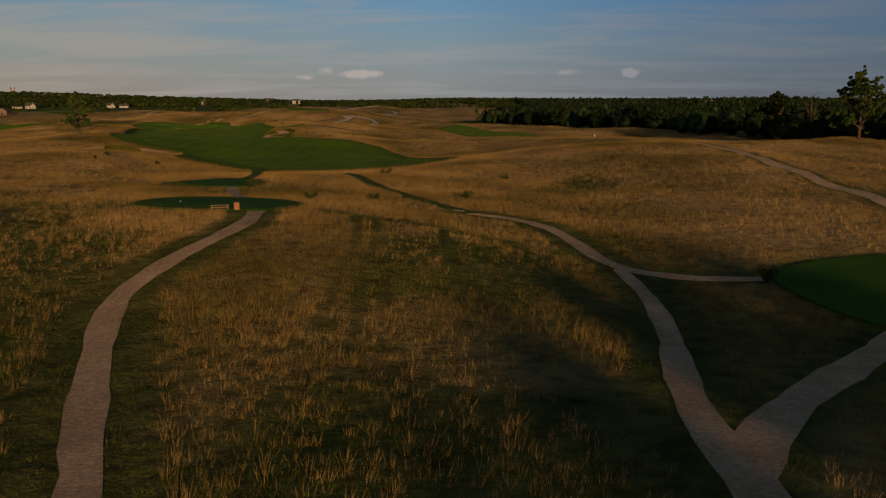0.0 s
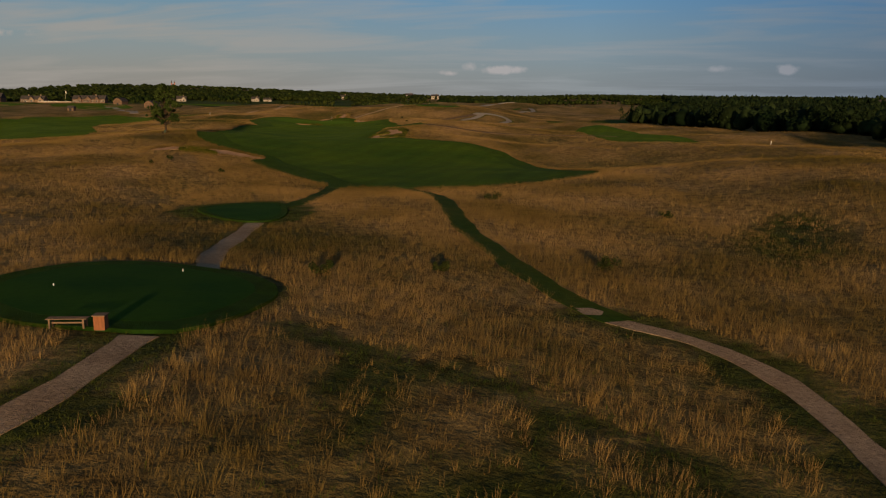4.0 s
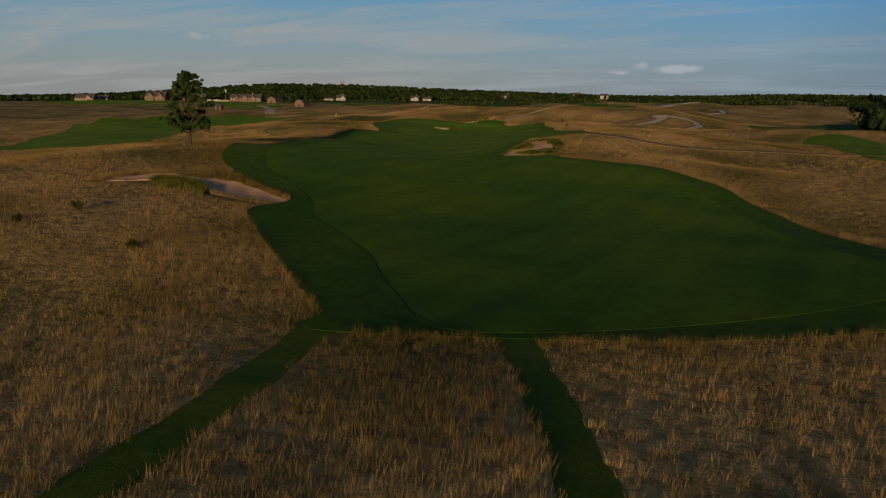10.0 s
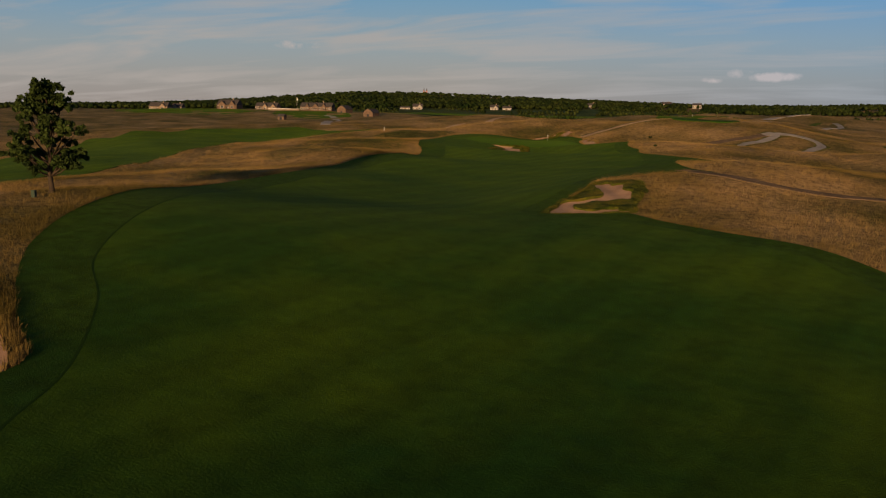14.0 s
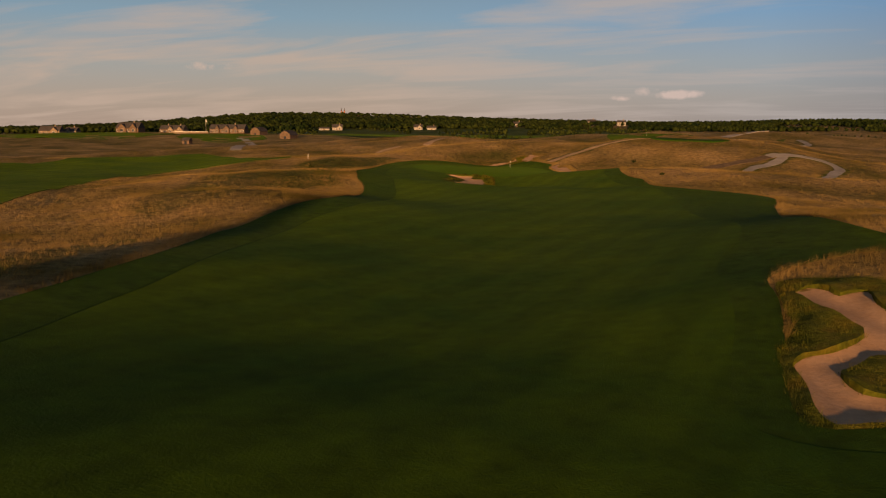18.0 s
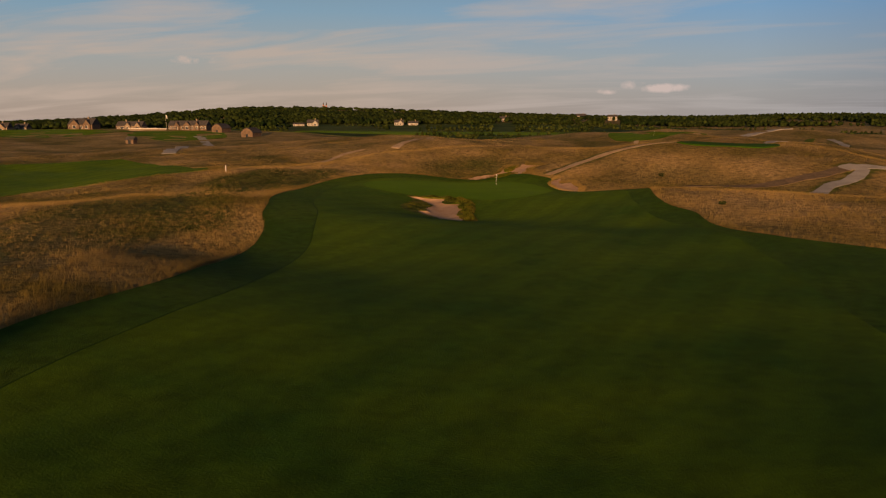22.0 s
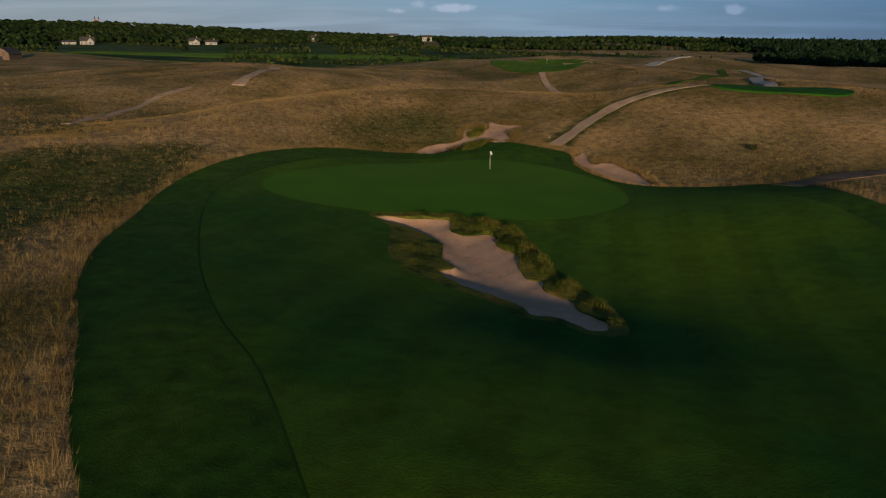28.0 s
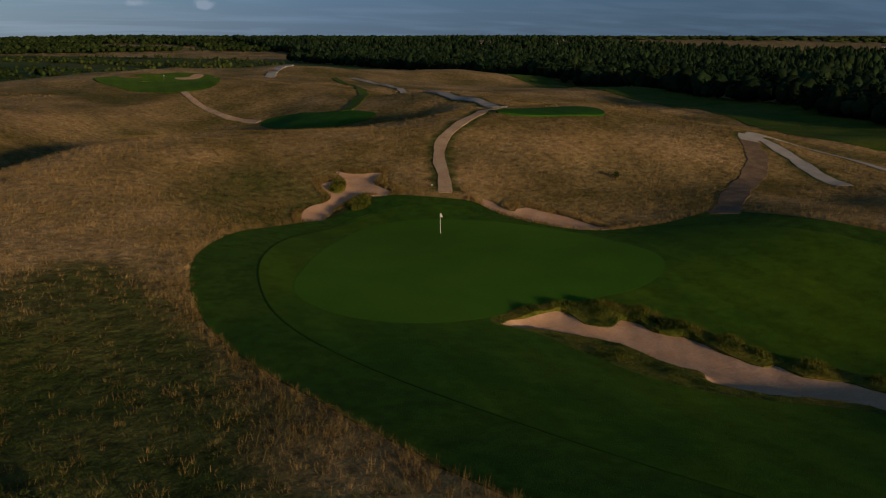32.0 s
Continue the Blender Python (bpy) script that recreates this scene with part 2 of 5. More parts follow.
M_GRAVEL = material("gravel_path", (0.31, 0.21, 0.13), (0.41, 0.29, 0.185), scale=0.4, fine=5, fine_amount=0.35, bump=0.14, bump_scale=7)
M_ASPHALT = material("grey_asphalt", (0.22, 0.20, 0.18), (0.30, 0.27, 0.24), scale=0.3, fine=8, fine_amount=0.12)
M_DIRT = material("bare_dirt", (0.10, 0.07, 0.045), (0.17, 0.115, 0.07), scale=0.5, fine=4, fine_amount=0.3, bump=0.04, bump_scale=7)
M_BANK = material("shaggy_bank_grass", (0.026, 0.038, 0.005), (0.105, 0.086, 0.014), scale=0.5, fine=2.5, fine_amount=0.4, bump=0.15, bump_scale=4, third=(0.08, 0.085, 0.012))
M_LEAF = material("dark_leaves", (0.018, 0.032, 0.010), (0.05, 0.075, 0.018), scale=0.4, island=0.45)
M_FOREST = material("forest_leaves", (0.007, 0.015, 0.004), (0.029, 0.040, 0.009), scale=0.02, fine=0.35, fine_amount=0.5, island=0.35, bump=0.5, bump_scale=0.9)
M_CONIFER = material("dark_wood_leaves", (0.006, 0.014, 0.006), (0.020, 0.032, 0.011), scale=0.03, fine=0.5, fine_amount=0.5, island=0.4, bump=0.4, bump_scale=1.2)
M_BARK = material("bark", (0.035, 0.027, 0.019), (0.075, 0.056, 0.038), scale=2.5, bump=0.03, bump_scale=14)
M_WHITE = material("white_paint", (0.74, 0.72, 0.68), (0.82, 0.8, 0.76), scale=1.5, rough=0.5)
M_STONE = material("pale_stone_wall", (0.19, 0.145, 0.105), (0.26, 0.20, 0.145), scale=0.6, fine=2.5, fine_amount=0.25)
M_CEDAR = material("weathered_shingle_wall", (0.11, 0.075, 0.052), (0.165, 0.112, 0.08), scale=0.6, fine=3, fine_amount=0.2)
M_ROOF = material("grey_shingle_roof", (0.045, 0.04, 0.04), (0.075, 0.068, 0.066), scale=0.8, fine=4, fine_amount=0.2)
M_GLASS = material("dark_window_glass", (0.02, 0.025, 0.03), (0.03, 0.035, 0.04), rough=0.08, spec=0.6)
M_REDBARN = material("red_barn_boards", (0.30, 0.06, 0.04), (0.38, 0.08, 0.05), scale=0.6)
M_BRICK = material("red_brick_tower", (0.30, 0.13, 0.09), (0.38, 0.17, 0.12), scale=0.3)
M_WOOD = material("weathered_bench_wood", (0.15, 0.105, 0.07), (0.22, 0.15, 0.10), scale=3, stretch=(1, 8, 8))
M_BARN_WOOD = material("red_stained_wood", (0.20, 0.085, 0.045), (0.28, 0.12, 0.06), scale=3, stretch=(8, 8, 1))
M_DARKMETAL = material("green_painted_metal", (0.02, 0.04, 0.025), (0.03, 0.05, 0.03), rough=0.7, spec=0.3)
M_FIELD = material("green_pasture", (0.019, 0.033, 0.005), (0.072, 0.068, 0.016), scale=0.012, fine=0.08, fine_amount=0.4, third=(0.055, 0.075, 0.012))
M_CREAM = material("faded_cream_boards", (0.27, 0.25, 0.22), (0.34, 0.31, 0.28), scale=1.2)
M_SCRUB = material("scrub_leaves", (0.010, 0.020, 0.005), (0.042, 0.052, 0.012), scale=0.03, fine=0.3, fine_amount=0.45, island=0.4, bump=0.4, bump_scale=1.0)
M_SHRUB = material("shrub_leaves", (0.014, 0.024, 0.006), (0.040, 0.046, 0.012), scale=1.5, island=0.4)


# ---- the land ----
HILLS = []


def hill(x, y, radius, rise):
    """A round rise, or a hollow where rise is negative."""
    HILLS.append((x, y, radius * 0.6, rise))


hill(16, 44, 28, -1.23)
hill(22, 68, 40, -0.54)
hill(-20, 68, 28, 1.90)
hill(16, 104, 28, -1.34)
hill(-20, 104, 28, 0.49)
hill(40, 116, 28, 1.49)
hill(-8, 140, 28, -1.02)
hill(28, 152, 28, 1.02)
hill(-32, 152, 28, -1.37)
hill(-80, 164, 28, 0.73)
hill(122, 168, 58, 2.59)
hill(70, 168, 58, 1.53)
hill(-14, 176, 40, -1.04)
hill(-44, 188, 28, -1.68)
hill(-104, 194, 40, 1.13)
hill(4, 200, 28, -1.75)
hill(-20, 212, 28, -0.93)
hill(-80, 212, 28, 0.98)
hill(22, 212, 40, -0.59)
hill(-244, 226, 85, -1.54)
hill(-44, 248, 28, 1.55)
hill(-80, 248, 28, -2.11)
hill(-104, 248, 28, 1.64)
hill(-92, 264, 85, 1.16)
hill(-140, 272, 28, -1.81)
hill(-44, 284, 28, 3.53)
hill(-80, 284, 28, -1.61)
hill(-128, 308, 28, 2.77)
hill(-80, 320, 28, -0.97)
hill(-116, 332, 28, -1.75)
hill(-164, 332, 28, 1.40)
hill(-152, 356, 28, 1.40)
hill(-116, 356, 28, 0.85)
hill(-92, 380, 28, -1.35)
hill(-152, 380, 28, 0.86)
hill(-68, 380, 28, 1.30)
hill(-116, 392, 28, -1.55)
hill(-200, 404, 28, 2.28)
hill(-68, 404, 28, 2.93)
hill(-92, 404, 28, 1.57)
hill(-176, 416, 28, 2.36)
hill(-32, 428, 28, -2.14)
hill(-80, 428, 28, -2.13)
hill(-164, 440, 28, 1.97)
hill(-104, 440, 28, 1.00)
hill(-128, 440, 28, -1.83)
hill(-56, 452, 28, 2.04)
hill(-164, 464, 28, 2.01)
hill(-188, 464, 28, -1.34)
hill(-92, 464, 28, 4.09)
hill(-80, 476, 28, 2.72)
hill(-152, 476, 28, 2.60)
hill(-140, 476, 28, 2.80)
hill(-130, 492, 85, 3.42)
hill(-244, 492, 85, 1.54)
hill(-68, 500, 40, 2.70)
hill(-176, 500, 28, -1.67)
hill(-140, 518, 40, -2.42)
hill(-140, 536, 40, -2.54)
hill(-68, 536, 40, 2.96)
hill(-80, 548, 28, 2.28)
hill(-194, 554, 40, 2.59)
hill(-244, 568, 85, 2.46)
hill(-282, 568, 85, 1.76)
hill(-128, 572, 28, -3.94)
hill(-56, 572, 28, -1.24)
hill(-92, 584, 28, 3.11)
hill(-164, 596, 28, 2.56)
hill(-206, 606, 85, 2.79)
hill(-92, 644, 85, 5.21)
hill(-206, 644, 85, 2.12)
hill(-92, 682, 85, 3.96)
# far hill under the church
hill(-1310, 2460, 700, 28)
# the rise under the lodge and the farms
hill(-440, 780, 150, 3.6)
hill(-650, 850, 230, 3.4)
hill(-520, 1150, 280, 2.2)
hill(-400, 1336, 160, 1.4)
# crests and hollows of the dunes
hill(-183, 430, 24, -1.00)
hill(-178, 445, 24, -0.17)
hill(-160, 470, 24, -0.76)
hill(-145, 474, 24, -1.48)
hill(-130, 474, 24, 0.28)
hill(-88, 472, 24, -0.44)
hill(-74, 472, 24, -2.31)
hill(-176, 530, 24, 0.80)
hill(-172, 548, 24, 0.40)
hill(-160, 560, 24, 0.45)
hill(-148, 566, 24, 2.93)
hill(-130, 572, 24, 4.21)
hill(-250, 590, 24, 0.77)
hill(-221, 588, 24, 0.25)
hill(-203, 592, 24, 1.03)
hill(-189, 596, 24, 1.27)
hill(-168, 604, 24, 0.33)
hill(-156, 640, 24, 1.26)
hill(-77, 667, 24, -0.62)
hill(-95, 210, 18, 1.0)
hill(-53.7, 252.3, 15, 0.86)
hill(-54.2, 236.5, 15, -0.02)
hill(-46.6, 240, 15, -0.73)
hill(-48.1, 246.5, 15, -0.47)
hill(-192, 486, 24, -1.8)
hill(-168, 500, 24, -2.4)
hill(-146, 512, 26, -2.4)
hill(-125, 515, 26, -1.5)
hill(-28, 103, 18, -0.55)
hill(-22, 86, 16, -0.45)
hill(-19, 69, 18, -0.3)
hill(9, 60, 18, -0.4)
hill(8, 35, 18, -0.2)
hill(-14, 40, 20, -0.3)
hill(-105.5, 424, 14, -1.5)
hill(-137, 441.5, 14, -1.1)
hill(-115.4, 437.7, 10, -0.3)
hill(-124, 445, 12, 0.8)
hill(-119, 385, 17, -1.3)
hill(-131, 399, 11, -0.6)

# slopes and hollows between them
hill(-111, 461, 22, 0.54)
hill(-79, 559, 28, -1.87)
hill(-93, 574, 28, -0.24)
hill(-138, 575, 28, -2.24)
hill(-156, 570, 28, -1.98)
hill(-160, 411, 22, 0.13)
hill(-99, 448, 22, -0.54)
hill(-88, 442, 22, -0.15)
hill(-157, 404, 22, 0.46)
hill(-99, 456, 22, -0.23)
hill(-120, 460, 22, -0.18)
hill(-52, 147, 17, -0.23)
hill(-163, 416, 22, -0.31)
hill(-9, 48, 17, 0.93)
hill(-165, 400, 22, -1.00)
hill(-116, 593, 28, -1.21)
hill(3, 52, 17, -0.25)
hill(-54, 139, 17, -0.64)
hill(-4, 56, 17, 0.71)
hill(-48, 119, 17, -0.69)
hill(-116, 576, 28, -0.72)
hill(-69, 142, 17, -0.14)
hill(-145, 601, 28, -0.79)
hill(14, 65, 17, 0.55)
hill(-74, 652, 28, -0.34)
hill(-197, 577, 28, -2.66)
hill(-77, 423, 22, 0.16)
hill(-198, 506, 28, -0.96)
hill(-45, 150, 17, 0.33)
hill(-67, 154, 17, 0.30)
hill(-169, 427, 22, -0.24)
hill(9, 69, 17, -0.30)
hill(2, 62, 17, -0.19)
hill(-163, 385, 22, 0.26)
hill(-38, 162, 17, -0.14)
hill(21, 692, 28, 0.32)
hill(-200, 554, 28, -2.70)
hill(19, 88, 17, 0.67)
hill(-68, 413, 22, -0.96)
hill(-85, 436, 22, 0.38)
hill(-169, 608, 28, -0.26)
hill(-27, 256, 22, -0.48)
hill(-20, 245, 22, -0.24)
hill(-186, 599, 28, -0.89)
hill(-20, 253, 22, -0.62)
hill(-34, 254, 22, 0.24)
hill(29, 138, 17, -0.20)
hill(20, 56, 17, 0.22)
hill(-177, 365, 22, 0.81)
hill(-210, 476, 22, 0.61)
# the dunes behind the green
hill(-210, 478, 22, 0.13)
hill(-210, 496, 22, -0.15)
hill(-210, 514, 22, -0.56)
hill(-192, 478, 22, -0.15)
hill(-192, 496, 22, -0.33)
hill(-192, 514, 22, -0.35)
hill(-174, 460, 22, 0.76)
hill(-174, 478, 22, -1.32)
hill(-174, 496, 22, -0.53)
hill(-174, 514, 22, -0.41)
hill(-156, 478, 22, 1.49)
hill(-156, 496, 22, 0.59)
hill(-156, 514, 22, -0.25)
hill(-138, 460, 22, -0.33)
hill(-138, 496, 22, -0.22)
hill(-120, 460, 22, 0.24)
hill(-120, 478, 22, 1.72)
hill(-120, 496, 22, 0.40)
hill(-120, 514, 22, 0.26)
hill(-102, 460, 22, -0.37)
hill(-102, 478, 22, 0.43)
hill(-102, 496, 22, -0.32)
hill(-102, 514, 22, -0.62)
hill(-84, 460, 22, 0.31)
hill(-84, 478, 22, 0.31)
hill(-84, 496, 22, -0.70)
hill(-84, 514, 22, -0.31)
hill(-66, 460, 22, 0.26)
hill(-66, 478, 22, 2.73)
hill(-66, 496, 22, 0.57)
hill(-48, 460, 22, -0.30)
hill(-48, 478, 22, 0.46)
hill(-48, 514, 22, -0.13)
hill(-240, 520, 34, -0.20)
hill(-240, 554, 34, -0.30)
hill(-240, 588, 34, -0.12)
hill(-206, 520, 34, 0.74)
hill(-206, 554, 34, 2.41)
hill(-206, 588, 34, -0.59)
hill(-206, 622, 34, 0.21)
hill(-206, 656, 34, -0.15)
hill(-172, 520, 34, 0.53)
hill(-172, 554, 34, 1.49)
hill(-172, 588, 34, -1.02)
hill(-172, 656, 34, 0.43)
hill(-138, 554, 34, -1.51)
hill(-138, 588, 34, 2.05)
hill(-138, 622, 34, -0.12)
hill(-138, 656, 34, -1.75)
hill(-138, 690, 34, 0.29)
hill(-104, 520, 34, -0.26)
hill(-104, 554, 34, -1.16)
hill(-104, 588, 34, 1.70)
hill(-104, 622, 34, 0.26)
hill(-104, 656, 34, -1.30)
hill(-70, 554, 34, 1.84)
hill(-70, 588, 34, -0.29)
hill(-70, 622, 34, -0.29)
hill(-70, 656, 34, 0.20)
hill(-70, 690, 34, 0.14)
hill(-36, 554, 34, -0.15)
hill(-36, 588, 34, -0.19)
hill(-36, 622, 34, 0.19)
hill(-36, 690, 34, -0.53)
hill(-2, 622, 34, 0.20)
hill(-2, 656, 34, -0.72)
hill(-2, 690, 34, 2.21)
hill(32, 622, 34, 0.22)
hill(32, 656, 34, -0.95)
hill(32, 690, 34, 3.79)
hill(-150, 692, 40, 3.4)
hill(-124, 690, 34, 1.5)
hill(-96, 692, 36, 1.0)
hill(-66, 694, 36, 1.8)
hill(-42, 692, 34, 1.6)
hill(-24, 694, 30, 1.0)
hill(6, 704, 44, 2.4)
hill(-128, 664, 24, 0.8)


PLAY = [(4, 0), (-5, 60), (-12, 95), (-20, 145), (-48, 190), (-70, 230), (-77, 290), (-98, 318), (-125, 360), (-130, 420)]


# the rise of the far woods, by bearing
RISE_AT = [-120, -60, -52, -47, -42, -38, -35, -31, -27, -22, -18, -14, -10, -6, -2, 3, 8, 14, 20, 30, 45, 60, 120]
RISE = [0, 2, 5, 8, 14, 21, 25, 22, 19, 16.5, 17, 15, 12, 10.5, 11.5, 14, 14.5, 13, 11, 9, 2, -5, -5]


def height(x, y):
    """The lie of the land."""
    x, y = np.asarray(x, float), np.asarray(y, float)
    z = np.full(np.broadcast(x, y).shape, 3.5)
    for cx, cy, r, a in HILLS:
        z += a * np.exp(-((x - cx) ** 2 + (y - cy) ** 2) / (2 * r * r))
    near = np.exp(-(((x + 60) / 330) ** 4 + ((y - 330) / 470) ** 4))
    swell = np.sin(x / 23 + 1.3) * np.sin(y / 19) * 0.22 + np.sin(x / 9.1 + y / 13.3) * 0.10
    z += swell * near
    away = np.clip((np.hypot(x + 60, y - 300) - 420) / 450, 0, 1)
    north = np.clip(np.maximum((-x - 20) / 220, (y - 1000) / 500), 0, 1)
    z += 6.0 * away * away * (3 - 2 * away) * north
    z -= 2.5 * np.clip((x - 40) / 120, 0, 1)
    # the land climbs to the wooded skyline, higher in the north-west than in the east
    east, far = np.degrees(np.arctan2(x + 80, y - 290)), np.clip((np.hypot(x + 80, y - 290) - 850) / 600, 0, 1)
    z += far * far * (3 - 2 * far) * np.interp(east, RISE_AT, RISE)
    # sharp little dune crests away from the line of play
    d = np.full(z.shape, 1e9)
    for (ax, ay), (bx, by) in zip(PLAY[:-1], PLAY[1:]):
        u = np.clip(((x - ax) * (bx - ax) + (y - ay) * (by - ay)) / ((bx - ax) ** 2 + (by - ay) ** 2), 0, 1)
        d = np.minimum(d, np.hypot(x - ax - u * (bx - ax), y - ay - u * (by - ay)))
    wild = np.clip((d - 34) / 45, 0, 1) * np.clip((900 - y) / 150, 0, 1) * np.clip((y - 60) / 60, 0, 1)
    crest = 1 - 2 * np.abs(np.sin(x / 43 + 0.9 * np.sin(y / 53) + y / 66))
    small = 1 - 2 * np.abs(np.sin(y / 24 - x / 47 + 1.2 * np.sin(x / 31)))
    hummock = np.sin(x / 6.1 + 1.7 * np.sin(y / 9.7)) * np.sin(y / 5.3 + 1.3 * np.sin(x / 8.9))
    z += wild * (0.75 * crest + 0.65 * small) + 0.30 * hummock * np.clip((d - 24) / 20, 0, 1) * np.clip((900 - y) / 150, 0, 1)
    return z


def h(x, y):
    return float(height(x, y))


# ---- outlines of the mown areas, paths and bunkers, in metres ----
def smooth(points, closed=True, step=1.2):
    """A rounded line through the corners given."""
    p = np.array(points, float)
    n, out = len(p), []
    for i in range(n if closed else n - 1):
        a, b, c, d = (p[(i + k) % n] if closed else p[min(max(i + k, 0), n - 1)] for k in (-1, 0, 1, 2))
        m = max(2, int(np.hypot(*(c - b)) / step))
        for u in np.arange(m) / m:
            out.append(0.5 * (2 * b + (c - a) * u + (2 * a - 5 * b + 4 * c - d) * u * u + (3 * b - a - 3 * c + d) * u ** 3))
    if not closed:
        out.append(p[-1])
    return np.array(out)


def ribbon(points, width, step=1.2):
    """The outline of a path of that width along a line; width may be a pair, from start to end."""
    c = smooth(points, False, step)
    d = np.gradient(c, axis=0)
    side = np.stack([-d[:, 1], d[:, 0]], 1) / np.maximum(np.hypot(d[:, 0], d[:, 1]), 1e-6)[:, None]
    w = np.linspace(*(width if isinstance(width, tuple) else (width, width)), len(c))[:, None] / 2
    w = w * (1 + 0.10 * np.sin(np.arange(len(c)) * 0.9)[:, None] + 0.06 * np.sin(np.arange(len(c)) * 2.3)[:, None])
    return np.concatenate([c + side * w, (c - side * w)[::-1]])


def inside(line, x, y):
    """Which of the points lie inside the outline."""
    hit = np.zeros(x.shape, bool)
    box = (x > line[:, 0].min()) & (x < line[:, 0].max()) & (y > line[:, 1].min()) & (y < line[:, 1].max())
    px, py, found = x[box], y[box], np.zeros(int(box.sum()), bool)
    for (ax, ay), (bx, by) in zip(line, np.roll(line, -1, 0)):
        if ay == by:
            continue
        found ^= ((ay > py) != (by > py)) & (px < (bx - ax) * (py - ay) / (by - ay) + ax)
    hit[box] = found
    return hit


def edge_distance(line, x, y):
    """How far the points are from the outline."""
    best = np.full(x.shape, 1e9)
    for a, b in zip(line, np.roll(line, -1, 0)):
        d = b - a
        u = np.clip(((x - a[0]) * d[0] + (y - a[1]) * d[1]) / max(d @ d, 1e-9), 0, 1)
        best = np.minimum(best, np.hypot(x - a[0] - u * d[0], y - a[1] - u * d[1]))
    return best


CUT = smooth([(-34.1, 142.2), (-25.3, 145.1), (-13.2, 149.6), (-0.7, 156.4), (2.4, 162.5), (1.6, 167.5), (-1.6, 175.5), (-6.3, 187.6), (-12.4, 205.5),
              (-19.7, 221.5), (-27, 230), (-36, 233), (-42, 236), (-46.4, 239.4), (-49, 238), (-52.6, 235.8), (-54.2, 235.4), (-55, 238), (-55.3, 241), (-55.3, 247), (-55.6, 253), (-56.2, 257.5), (-55.4, 260.5), (-53.2, 263.5),
              (-50, 266.5), (-46, 268), (-42.5, 268.4), (-46.5, 271.5), (-50.5, 281), (-54, 300), (-55.5, 325), (-55.5, 345), (-58, 355), (-66, 357.5), (-73.5, 362), (-79, 371), (-82.4, 382), (-87.4, 390.5),
              (-91, 405), (-93.2, 418), (-101.4, 419.2), (-109.3, 421.6), (-113, 425.6), (-115.6, 431), (-116.2, 437),
              (-119, 439.4), (-125, 443), (-129.1, 442.6), (-134.7, 439.6), (-138, 439.2), (-145.3, 434), (-150.3, 427.4), (-153.2, 421.7), (-155, 414.5)]
             + [(-155.6, 407), (-154.8, 399.5), (-152.4, 390), (-149.8, 380), (-146.2, 371.5), (-141.5, 363.3), (-137, 355), (-131.5, 347), (-126.7, 337.5), (-121.3, 323),
                (-116, 309), (-115, 296), (-112.8, 284), (-109.5, 273), (-106, 264), (-102.5, 255), (-100, 245), (-97.4, 234), (-93.5, 221), (-87.5, 209.2), (-83, 201), (-77.5, 194), (-71.4, 188.6),
                (-65, 184), (-59, 180), (-58.5, 172), (-51.6, 163.5), (-43.2, 154.3), (-35.4, 145.5)])
LEFT_LINE = [(-27, 145.5), (-30.5, 147.5), (-33, 151), (-36.9, 156.3), (-40.8, 162.3), (-46.5, 168.3), (-53, 174.5), (-57, 181), (-64, 188.5), (-71.2, 194.3), (-79, 205.3), (-87, 222),
             (-93, 238), (-95.5, 247), (-98.5, 256), (-101.6, 266), (-105, 278), (-108, 290), (-109.3, 302), (-111.2, 313), (-116.5, 328), (-121, 340), (-126, 350), (-132, 361.5), (-136, 367.3), (-139.8, 374),
             (-143.5, 382), (-148, 393.5), (-150.4, 403), (-150.2, 411), (-147.5, 421), (-142, 430.5), (-136, 435.5), (-128, 439.3)]
RIGHT_LINE = [(-119, 436.5), (-118.2, 430.5), (-114, 423.5), (-108, 418.2), (-100, 414.5), (-95, 404), (-92.5, 394), (-88, 381), (-83, 371), (-77, 361), (-71.5, 345),
              (-68, 328), (-64, 311), (-60, 296), (-58.5, 279), (-59.6, 265), (-57.8, 250), (-57.4, 238), (-55, 233.4), (-46, 234), (-34, 228.8),
              (-28, 226), (-22, 217.5), (-16.5, 203), (-10, 184), (-5.5, 173), (-3, 165), (-8, 158), (-18, 150.5)]
FAIRWAY = smooth(LEFT_LINE + RIGHT_LINE)
GREEN = smooth([(-147.6, 411.5), (-145.6, 416), (-139.6, 425.7), (-132.5, 433.7), (-126.5, 434.2), (-121.3, 431.3), (-116, 427), (-112.2, 421), (-111.2, 414.5), (-111.5, 409), (-113.8, 405.9), (-117.2, 404.1), (-120.6, 403.5), (-127, 403.5), (-132.4, 402.9), (-137, 401.7), (-141.2, 401.5), (-144.5, 402.7), (-146.8, 405.2), (-147.8, 408.4)])
SAND_FRONT = smooth([(-134.9, 400.6), (-131.6, 402.0), (-128.2, 402.3), (-127.8, 399.5), (-126.2, 398.3), (-124.4, 399.3), (-123.5, 398.0), (-123.4, 396.0), (-121.7, 394.3), (-121.5, 391.1), (-120.7, 388.2), (-119.6, 388.2), (-119.5, 385.9), (-117.6, 383.6), (-117.4, 381.8), (-115.7, 378.4), (-115.9, 375.9), (-116.9, 375.4), (-118.7, 378.4), (-120.3, 378.3), (-121.1, 380.6), (-123.3, 382.8), (-125.5, 384.3), (-127.3, 386.9), (-126.3, 388.7), (-127.5, 390.9), (-128.2, 395.5), (-131.3, 398.6)], step=0.5)
